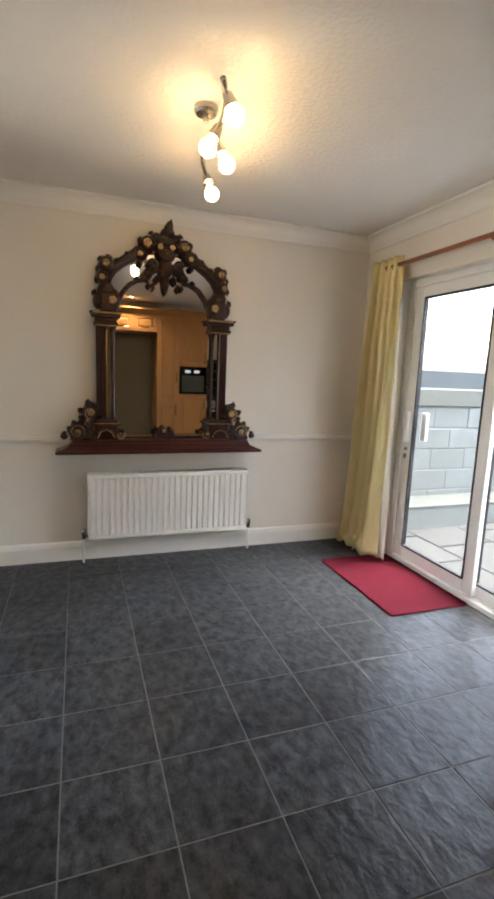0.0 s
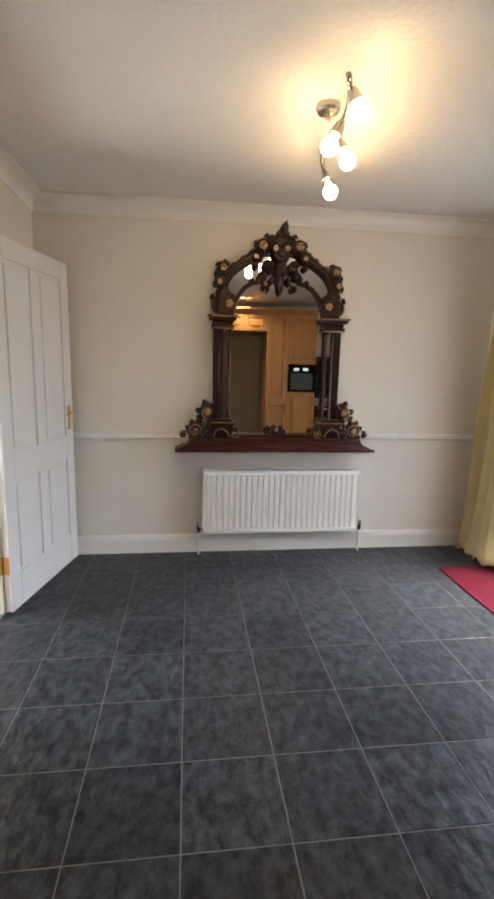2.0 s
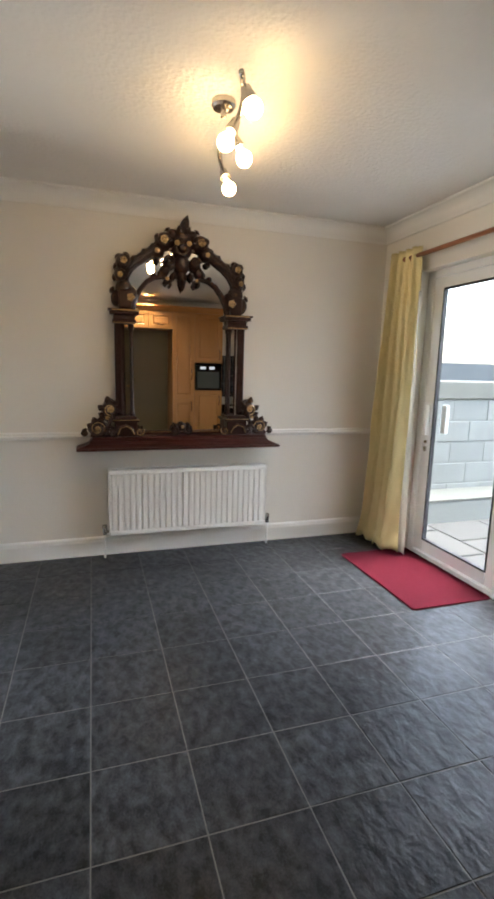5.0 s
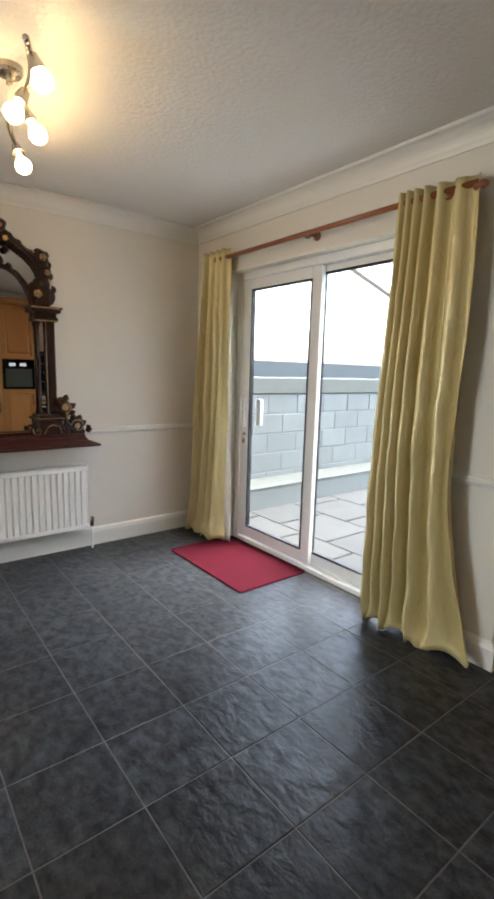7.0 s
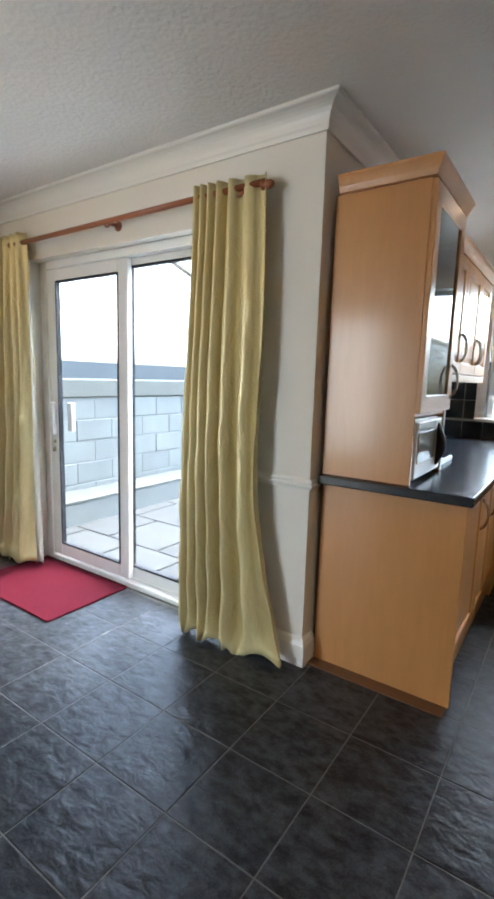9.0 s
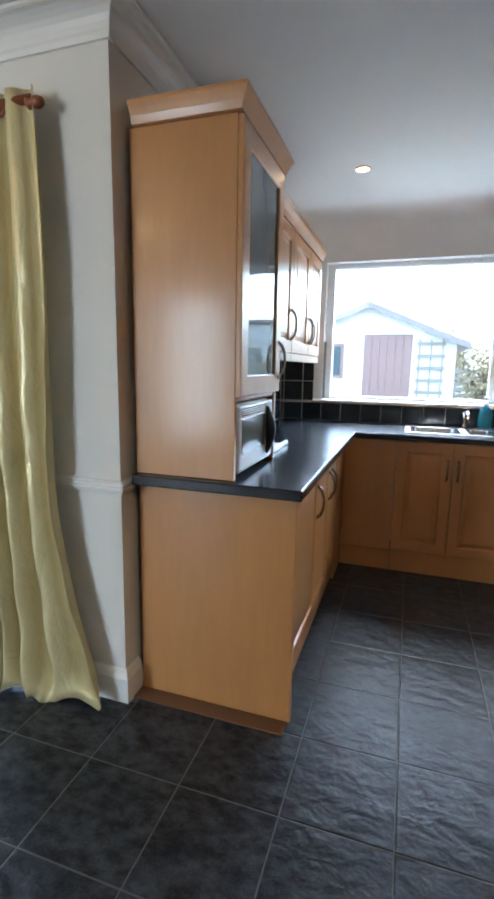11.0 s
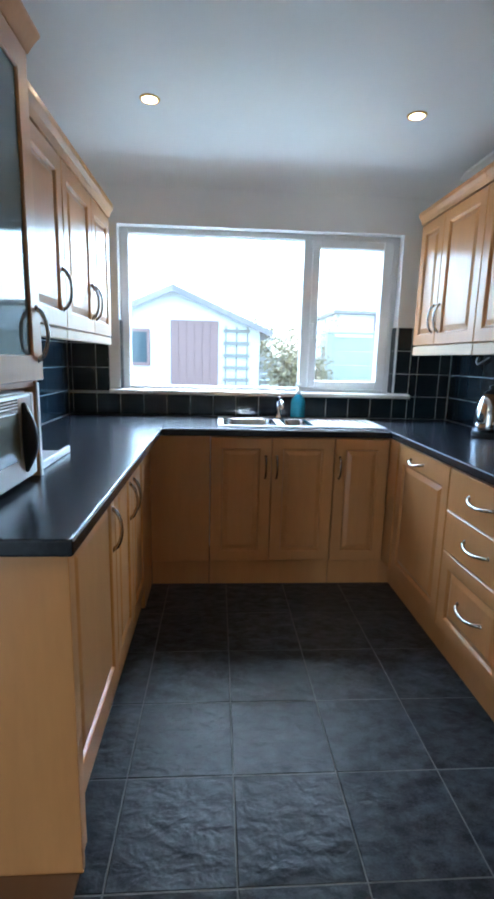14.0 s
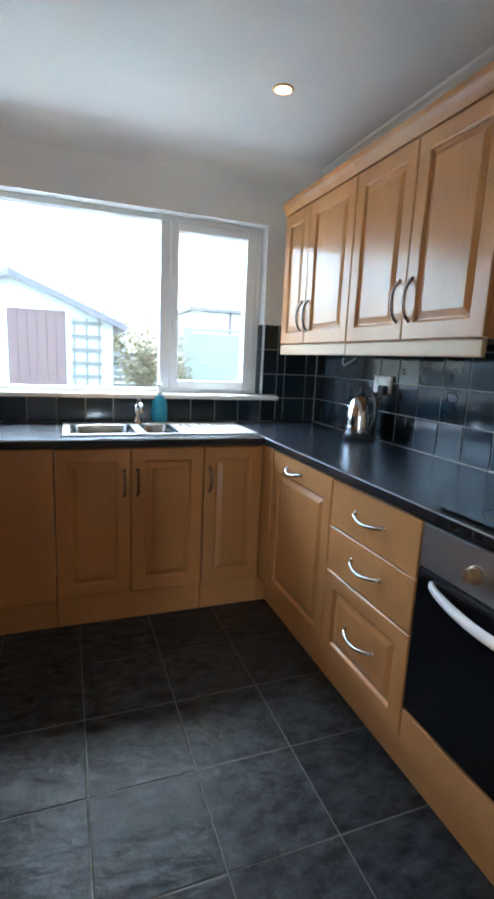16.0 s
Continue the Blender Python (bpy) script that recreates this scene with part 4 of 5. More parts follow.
def curtain(name, top, bottom, x, folds, seed, label, lining=False, spread=1.0, rise=0.0, waist=0.0):
    """A hanging drape: top and bottom give its y span; folds run down it and open towards the hem."""
    rnd = random.Random(seed)
    ph = [rnd.uniform(0, 6.3) for _ in range(6)]
    zt, zb = 2.195, .012
    t = thing(name, (x, (bottom[0] + bottom[1]) / 2, zb), label, "curtain", "curtains")
    bm = bmesh.new()
    nu, nv = 150, 56

    def at(u, v, off):
        k = v ** 1.15
        e = .5 * u + .5 * (1 - (1 - u) ** spread)
        wave = 2 * math.pi * folds * (e + .012 * math.sin(9 * u + ph[4]) * (.3 + v))
        y = top[0] + (top[1] - top[0]) * u
        yb = bottom[0] + (bottom[1] - bottom[0]) * u
        y = y * (1 - k) + yb * k + .010 * math.cos(wave + ph[2]) * (.5 + 1.3 * v) + .018 * math.sin(7 * v + 5 * u + ph[3]) * v
        y += waist * u ** 1.6 * math.sin(math.pi * v ** 1.35) ** 2
        amp = (.028 + .038 * v) * (.8 + .3 * math.sin(5 * u + ph[5]))
        s = math.sin(wave + .7 * math.sin(3.5 * v + ph[4] + 2 * u) * v)
        s = math.copysign(abs(s) ** .7, s)
        crease = (.009 * math.sin(21 * v + 9 * u + ph[0]) * math.sin(8 * v + ph[1]) + .005 * math.sin(47 * v - 26 * u + ph[2]) * math.sin(13 * u + ph[3])) * v
        xx = x + amp * s + .018 * math.sin(math.pi * v) * math.sin(2.2 * u + ph[1]) + crease
        z = zt - .05 * u * rise + (zb - zt) * v
        q = max(0, v - .93) / .07
        xx -= q * q * (.048 + .05 * s) * (1 - .6 * u ** 6)
        y += q * q * .03 * math.sin(wave * .5 + ph[3])
        z += q * (.020 * u ** 8 + .022 * math.sin(wave + ph[2]) + .014 * math.sin(wave * .43 + ph[1]) + .004)
        return (xx + off, y, max(z, .004))

    for off in (0, .006):
        g = [[bm.verts.new(at(i / nu, j / nv, off)) for i in range(nu + 1)] for j in range(nv + 1)]
        for j in range(nv):
            for i in range(nu):
                bm.faces.new((g[j][i], g[j][i + 1], g[j + 1][i + 1], g[j + 1][i]))
        if off == 0:
            g0 = g
    for j in range(nv):
        bm.faces.new((g0[j][0], g0[j + 1][0], g[j + 1][0], g[j][0]))
        bm.faces.new((g0[j][nu], g[j][nu], g[j + 1][nu], g0[j + 1][nu]))
    for i in range(nu):
        bm.faces.new((g0[0][i], g[0][i], g[0][i + 1], g0[0][i + 1]))
        bm.faces.new((g0[nv][i], g0[nv][i + 1], g[nv][i + 1], g[nv][i]))
    part("drape", bm, CURTAIN, t, smooth=True)
    if lining:
        bm = bmesh.new()
        rows = []
        for j in range(30):
            v = j / 29
            y = lining[0] + (lining[1] - lining[0]) * v
            rows.append([bm.verts.new((x + .022 + .01 * math.sin(6 * v + k), y - .05 * k / 4 * (.3 + v) + .008 * math.sin(9 * v + 2 * k), 1.9 - 1.87 * v)) for k in range(5)])
        for a, b in zip(rows, rows[1:]):
            for k in range(4):
                bm.faces.new((a[k], a[k + 1], b[k + 1], b[k]))
        bmesh.ops.solidify(bm, geom=bm.faces[:], thickness=.003)
        part("lining", bm, LINING, t, "white curtain lining", smooth=True)


curtain("curtain", (1.56, 1.15), (1.615, .97), 2.360, 6.6, 3, "long gold satin curtain gathered on a pole, pooling at the floor", spread=2.6, rise=0.2, waist=.085)
curtain("curtain", (3.29, 2.96), (3.455, 3.0), 2.345, 4.4, 8, "narrow gold satin curtain drawn back into the corner", lining=(2.955, 2.95))


def curtain_pole():
    t = thing("curtain_pole", (2.36, 2.1, 2.137), "reddish wooden curtain pole with round finials", "curtain pole")
    bm = bmesh.new()
    tube(bm, [(2.36, 1.165, 2.150), (2.36, 3.10, 2.137)], .0145, 14)
    part("pole", bm, POLE, t, smooth=True)
    for y, s in ((1.17, 1), (3.10, -1)):
        bm = bmesh.new()
        lathe(bm, [(.018, 0), (.018, .010), (.013, .015), (.019, .028), (.019, .040), (.013, .055), (.005, .06)], Matrix.Translation((2.36, y + .01 * s, 2.137)) @ Matrix.Rotation(radians(90 * s), 4, "X"), 16)
        part("finial", bm, POLE, t, smooth=True)
    for y in (1.3, 2.175, 3.07):
        bm = bmesh.new()
        tube(bm, [(2.436, y, 2.137), (2.36, y, 2.137)], .011, 10)
        lathe(bm, [(.026, 0), (.026, .008), (.014, .014)], Matrix.Translation((2.439, y, 2.137)) @ Matrix.Rotation(radians(-90), 4, "Y"), 16)
        tube(bm, [(2.36, y + .022 * math.cos(a), 2.137 + .022 * math.sin(a)) for a in np.linspace(-3.3, .2, 10)], .006, 6)
        part("bracket", bm, POLE, t, smooth=True)


curtain_pole()


def spot_bar():
    t = thing("ceiling_spot_bar", (.75, 2.1, H), "metal ceiling spot bar with four lit globe bulbs", "ceiling light")
    bm = bmesh.new()
    lathe(bm, [(.05, 0), (.05, -.02), (.042, -.03), (.012, -.034), (.012, -.06)], Matrix.Translation((.765, 2.16, H - .001)), 20)
    part("canopy", bm, PEWTER, t)
    bm = bmesh.new()
    pts = []
    for a in np.linspace(0, 1, 25):
        pts.append((.745 + .15 * a + .03 * math.sin(2 * math.pi * a), 1.84 + .83 * a, 2.368))
    tube(bm, pts, .011, 8)
    part("bar", bm, PEWTER, t, smooth=True)
    for (x, y, z), a in zip(((.80, 1.87, 2.275), (.768, 2.127, 2.26), (.885, 2.25, 2.26), (.907, 2.58, 2.245)), (0.05, .33, .5, .97)):
        base = Vector((.745 + .15 * a + .03 * math.sin(2 * math.pi * a), 1.84 + .83 * a, 2.368))
        b = Vector((x, y, z))
        cup = .074
        d = (b - base).normalized()
        bm = bmesh.new()
        q = d.to_track_quat("Z", "Y").to_matrix().to_4x4()
        lathe(bm, [(.008, 0), (.008, .02), (.018, .026), (.022, .045), (.027, .068), (.028, cup), (.0262, cup), (.025, .066), (.020, .052), (.012, .05)], Matrix.Translation(base) @ q, 16)
        h = part("lamp_holder", bm, PEWTER, t)
        bm = bmesh.new()
        lathe(bm, [(.012, -.055), (.014, -.038), (.024, -.026), (.033, -.012), (.036, .0), (.033, .014), (.024, .027), (.012, .034), (.002, .036)], Matrix.Translation(b) @ q, 18)
        part("bulb", bm, BULB, h, "lit warm globe bulb", smooth=True)


spot_bar()


def downlight():
    t = thing("recessed_downlight", (0, 0, 0), "small lit recessed ceiling downlight with brass rim", "downlight", "downlights")
    bm = bmesh.new()
    lathe(bm, [(.032, -.001), (.034, -.006), (.043, -.006), (.047, -.001)], Matrix.Identity(4), 28)
    part("rim", bm, BRASS, t)
    bm = bmesh.new()
    lathe(bm, [(.033, -.0012), (.033, -.0045), (.02, -.0055)], Matrix.Identity(4), 24)
    part("lens", bm, SPOTLED, t, "lit warm lens")
    return t


dl = downlight()
dl.matrix_basis = Matrix.Translation((3.966, .285, H))
for x, y in ((3.977, -.956), (3.203, -.345), (1.05, -.90)):
    copy_thing(dl, Matrix.Translation((x, y, H)))


# ---- kettle, socket, board ----
def kettle():
    t = thing("kettle", (3.97, -1.475, .911), "polished steel dome kettle on its black base", "kettle")
    m = Matrix.Translation((3.97, -1.475, .911))
    bm = bmesh.new()
    lathe(bm, [(.078, 0), (.08, .004), (.08, .018), (.072, .024)], m, 28)
    part("base", bm, BLACKP, t, smooth=False)
    bm = bmesh.new()
    lathe(bm, [(.072, .024), (.076, .03), (.077, .05), (.075, .10), (.069, .15), (.058, .19), (.044, .218), (.03, .23)], m, 32)
    part("body", bm, CHROME, t, "polished steel body", smooth=True)
    bm = bmesh.new()
    lathe(bm, [(.038, .222), (.035, .234), (.015, .242), (.012, .254), (.016, .264), (.004, .27)], m, 20)
    part("lid", bm, BLACKP, t, "black lid knob", smooth=True)
    bm = bmesh.new()
    tube(bm, [(-.035, -.01, .225), (-.075, -.012, .243), (-.105, -.012, .215), (-.113, -.012, .15), (-.1, -.01, .08), (-.076, -.01, .055)], .011, 8, m)
    part("handle", bm, BLACKP, t, smooth=True)
    bm = bmesh.new()
    tube(bm, [(.06, .01, .14), (.085, .012, .16), (.1, .014, .18)], lambda q: .018 - .008 * q, 10, m)
    part("spout", bm, CHROME, t, smooth=True)


kettle()


def socket(x, y, s, label, plug=False):
    t = thing("wall_socket", (x, y, 1.18), label, "socket", "sockets")
    yy = [y, y + s * .012]
    part("plate", bx(x - .073, x + .073, min(yy), max(yy), 1.155, 1.241, bevel=.003), SOCKET, t)
    for dx in (-.04, .04):
        part("rocker", bx(x + dx - .008, x + dx + .008, min(y + s * .012, y + s * .017), max(y + s * .012, y + s * .017), 1.2, 1.225, bevel=.001), SOCKET, t)
    if plug:
        p = thing("plug", (x - .035, y + s * .03, 1.165), "black plug with a trailing cable in the socket", "plug")
        part("body", bx(x - .06, x - .015, min(y + s * .0125, y + s * .05), max(y + s * .0125, y + s * .05), 1.145, 1.195, bevel=.006), BLACKP, p)
        bm = bmesh.new()
        tube(bm, [(x - .038, y + s * .035, 1.15), (x - .04, y + s * .04, 1.08), (x - .03, y + s * .03, .98), (x + .02, y + s * .06, .925), (x + .08, y + s * .1, .918)], .004, 6)
        part("cable", bm, BLACKP, p, smooth=True)


socket(3.95, YS + .0145, 1, "white double socket on the dark tiles", plug=True)
socket(3.62, YK - .0145, -1, "white double socket on the dark tiles")

bm = bmesh.new()
box(bm, 3.05, 3.40, .535, .55, .9105, .938, bevel=.003)
box(bm, 3.05, 3.40, .55, .80, .9105, .918, bevel=.002)
tagged(part("worktop_tray", bm, SOCKET), "low white plastic tray on the worktop", "tray")

bm = bmesh.new()
tube(bm, [(4.35, YS + .017, 1.327), (4.36, YS + .02, 1.30), (4.32, YS + .03, 1.285), (4.26, YS + .03, 1.305), (4.22, YS + .02, 1.327)], .004, 6)
tagged(part("lighting_cable", bm, SOCKET, smooth=True), "short white cable under the wall units", "cable")


# ---- outside ----
bm = bmesh.new()
prism(bm, [(-60, -60), (90, -60), (90, 60), (-60, 60)], "z", -.4, -.16)
setting("ground", bm, EARTH, "gravel and grass ground around the house", "ground")


def patio():
    bm = bmesh.new()
    box(bm, 2.662, 9.0, 1.202, 4.2, -.3, -.112)
    p = setting("patio", bm, MORTAR, "grey concrete patio slabs outside the door", "patio")
    mesh = {}
    x = 2.67
    i = 0
    while x < 8.8:
        y = 1.22 - (i % 2) * .3
        while y < 3.75:
            y0, y1 = max(y, 1.21), min(y + .588, 3.78)
            if y1 - y0 > .1:
                key = round(y1 - y0, 2)
                if key not in mesh:
                    b = bx(-.294, .294, -key / 2 + .006, key / 2 - .006, -.02, .02, bevel=.006)
                    me = bpy.data.meshes.new("slab")
                    b.to_mesh(me)
                    b.free()
                    me.materials.append(PAVE)
                    mesh[key] = me
                s = new("slab", mesh[key])
                s.parent = p
                s.location = (x + .294, (y0 + y1) / 2, -.117 + random.uniform(-.003, .003))
            y += .6
        x += .6
        i += 1


patio()


def garden_wall():
    w = setting("garden_wall", bx(2.0, 10.5, 4.205, 4.385, -.3, 1.08), MORTAR, "grey concrete block garden wall with pale coping", "garden wall")
    me = bpy.data.meshes.new("block")
    b = bx(-.220, .220, -.02, .02, -.107, .107, bevel=.005)
    b.to_mesh(me)
    b.free()
    me.materials.append(BLOCK)
    for r in range(5):
        for i in range(18):
            s = new("block", me)
            s.parent = w
            s.location = (2.25 + i * .45 + (r % 2) * .225, 4.219 + random.uniform(-.004, .004), .068 + r * .225)
    part("coping", bx(2.0, 10.5, 4.18, 4.42, 1.081, 1.275, bevel=.015), COPING, w, "pale coping stones")
    f = setting("far_wall", bx(2.0, 10.5, 5.6, 5.75, -.3, 1.49), mat('dark_felt', (0.10, 0.11, 0.115), 0.9, noise_scale=4, amount=0.4), "dark grey boundary wall behind the block wall", "garden wall")
    k = setting("patio_kerb", bx(2.662, 9.0, 3.81, 4.19, -.3, .105, bevel=.01), BLOCK, "raised concrete kerb with a pale edge along the garden wall", "kerb")
    part("kerb_cap", bx(2.662, 9.0, 3.80, 4.185, .106, .128, bevel=.006), COPING, k, "pale kerb edge")


garden_wall()


def gable_house(name, x, y0, y1, depth, eave, ridge, wallmat, label):
    t = thing(name, (x + depth / 2, (y0 + y1) / 2, -.16), label, "outbuilding")
    yc = (y0 + y1) / 2
    bm = bmesh.new()
    prism(bm, [(y0, -.16), (y1, -.16), (y1, eave), (yc, ridge), (y0, eave)], "x", x, x + depth)
    part("wall", bm, wallmat, t)
    dy = (y1 - y0) / 2
    for s in (-1, 1):
        bm = bmesh.new()
        o = .25
        ya, za = yc + s * (dy + o), eave - (ridge - eave) / dy * o
        prism(bm, [(yc, ridge + .01), (ya, za + .01), (ya, za + .09), (yc, ridge + .10)], "x", x - .18, x + depth + .18)
        part("roof", bm, ROOF, t)
        bm = bmesh.new()
        prism(bm, [(yc, ridge - .03), (ya, za - .03), (ya, za + .095), (yc, ridge + .105)], "x", x - .205, x - .181)
        part("bargeboard", bm, ROOF, t)
    return t


def garage():
    t = gable_house("garden_shed", 11.4, -.88, 2.54, 5, 1.83, 2.55, RENDER, "white rendered gabled shed with a brown door")
    d = part("door", bx(11.36, 11.395, -.05, .89, -.14, 2.0, bevel=.005), BROWND, t, "brown boarded door")
    for i in range(6):
        part("board", bx(11.35, 11.36, -.04 + i * .155, .105 + i * .155, -.12, 1.98, bevel=.003), BROWND, d)
    bm = bmesh.new()
    box(bm, 11.36, 11.395, 1.30, 1.36, 1.1, 1.82)
    box(bm, 11.36, 11.395, 1.94, 2.0, 1.1, 1.82)
    box(bm, 11.36, 11.395, 1.36, 1.94, 1.1, 1.16)
    box(bm, 11.36, 11.395, 1.36, 1.94, 1.76, 1.82)
    w = part("window", bm, BROWND, t, "brown window frame")
    part("pane", bx(11.375, 11.38, 1.36, 1.94, 1.16, 1.76), DARKGLASS, w, "dark glass")
    tr = thing("trellis", (11.35, -.4, 0), "white wooden lattice trellis on the shed wall", "trellis")
    for i in range(3):
        y = -.63 + i * .215
        part("upright", bx(11.33, 11.35, y - .016, y + .016, -.1, 1.9), TIMBER, tr)
    for i in range(8):
        z = .1 + i * .24
        part("slat", bx(11.352, 11.37, -.68, -.15, z, z + .07), TIMBER, tr)


garage()


def bush(at, w, h, seed, n, label):
    rnd = random.Random(seed)
    t = thing("bush", at, label, "bush", "garden bushes")
    bm = bmesh.new()
    tips = []
    for i in range(26):
        a, lean = rnd.uniform(0, 6.28), rnd.uniform(.2, 1)
        tip = Vector((math.cos(a) * w * lean, math.sin(a) * w * lean, h * rnd.uniform(.6, 1.05)))
        mid = tip * .5 + Vector((rnd.uniform(-.1, .1), rnd.uniform(-.1, .1), .12 * h))
        pts = [Vector((0, 0, 0)).lerp(mid, k / 3) for k in range(3)] + [mid.lerp(tip, k / 3) for k in range(4)]
        tube(bm, [p + Vector(at) for p in pts], lambda q: .014 * (1 - .8 * q), 5)
        tips.append((mid, tip))
    part("stem", bm, TWIG, t)
    verts, faces = [], []
    for i in range(n):
        mid, tip = rnd.choice(tips)
        c = mid.lerp(tip, rnd.uniform(-.3, 1.1)) + Vector((rnd.gauss(0, .12), rnd.gauss(0, .12), rnd.gauss(0, .12))) + Vector(at)
        c.z = max(c.z, at[2] + .03)
        s = rnd.uniform(.03, .07)
        d1 = Vector((rnd.gauss(0, 1), rnd.gauss(0, 1), rnd.gauss(0, 1))).normalized()
        d2 = d1.cross(Vector((rnd.gauss(0, 1), rnd.gauss(0, 1), rnd.gauss(0, 1)))).normalized()
        k = len(verts)
        verts += [c - d1 * s, c + d2 * s * .45, c + d1 * s, c - d2 * s * .45]
        faces.append((k, k + 1, k + 2, k + 3))
    me = bpy.data.meshes.new("leaves")
    me.from_pydata([tuple(v) for v in verts], [], faces)
    me.materials.append(LEAF)
    ob = new("leaves", me)
    ob.parent = t
    ob.matrix_parent_inverse = t.matrix_basis.inverted()
    tagged(ob, kind="stuff")


bush((11.2, -1.45, -.16), .5, 2.2, 2, 1500, "tall straggly garden bush with pale dry leaves")
bush((12.9, -2.35, -.16), .45, 1.5, 5, 900, "straggly garden bush beside the fence")
bush((15.6, -1.15, -.16), .75, 2.75, 9, 2200, "tall dense shrub rising behind the fence")
bush((22.5, -4.75, -.16), .6, 3.5, 13, 900, "dark upright shrub beside the neighbouring house")


def back_fence():
    f = thing("garden_fence", (13.55, -1.9, -.16), "grey weathered slatted garden fence", "fence")
    for y in (-1.0, -1.82, -2.64):
        part("post", bx(13.53, 13.61, y - .04, y + .04, -.16, 1.42, bevel=.006), TIMBER, f)
    for i in range(10):
        part("slat", bx(13.5, 13.528, -2.68, -.96, -.05 + i * .142, .055 + i * .142, bevel=.004), TIMBER, f)


back_fence()


def panel_wall():
    """Concrete panels slotted between posts, with a flat cap."""
    w = thing("boundary_wall", (13.25, -4.8, -.16), "pale grey concrete panel boundary wall with a flat cap", "garden wall", kind="structure")
    for i in range(4):
        y = -2.72 - i * 1.6
        part("post", bx(13.17, 13.31, y - .07, y + .07, -.16, 1.92, bevel=.01), PANEL, w)
        if i < 3:
            for k in range(6):
                part("panel", bx(13.215, 13.265, y - 1.53, y - .07, -.15 + k * .335, .178 + k * .335, bevel=.008), PANEL, w)
    part("cap", bx(13.15, 13.33, -7.6, -2.64, 1.921, 1.975, bevel=.008), PANEL, w)


panel_wall()


def flat_house():
    t = thing("neighbour_house", (27, -10, -.16), "white flat-roofed neighbouring house beyond the boundary wall", "house")
    part("wall", bx(24, 30, -15.0, -5.45, -.16, 3.38), RENDER, t)
    part("roof", bx(23.75, 30.25, -15.2, -5.25, 3.385, 3.56, bevel=.02), ROOF, t)
    bm = bmesh.new()
    tube(bm, [(23.93, -7.25, -.16), (23.93, -7.25, 3.36)], .05, 8)
    part("downpipe", bm, BROWND, t, smooth=True)
    for y in (-9.6, -12.4):
        bm = bmesh.new()
        for y0, y1, z0, z1 in ((y, y + .08, 1.0, 2.4), (y + 1.32, y + 1.4, 1.0, 2.4), (y + .08, y + 1.32, 1.0, 1.08), (y + .08, y + 1.32, 2.32, 2.4), (y + .66, y + .74, 1.08, 2.32)):
            box(bm, 23.95, 23.999, y0, y1, z0, z1)
        w = part("window", bm, UPVC, t)
        part("pane", bx(23.98, 23.99, y + .08, y + 1.32, 1.08, 2.32), DARKGLASS, w, "dark glass")


flat_house()
gable_house("neighbour_house", 34, -3.6, 7, 9, 2.6, 4.2, RENDER, "white neighbouring bungalow with a grey roof in the distance")


def neighbour_roof():
    t = thing("neighbour_extension", (9, 7.5, -.16), "white neighbouring extension with sloping tiled roof", "outbuilding")
    bm = bmesh.new()
    prism(bm, [(9.4, -.16), (11.5, -.16), (11.5, 2.0), (9.4, 2.58)], "y", 6.12, 6.25)
    part("wall", bm, RENDER, t)
    bm = bmesh.new()
    prism(bm, [(6.9, 3.37), (11.9, 1.95), (11.9, 2.0), (6.9, 3.42)], "y", 6.1, 6.26)
    part("roof", bm, ROOF, t)
    bm = bmesh.new()
    prism(bm, [(6.9, 3.35), (11.9, 1.93), (11.9, 2.01), (6.9, 3.43)], "y", 6.07, 6.098)
    part("bargeboard", bm, UPVC, t)


neighbour_roof()

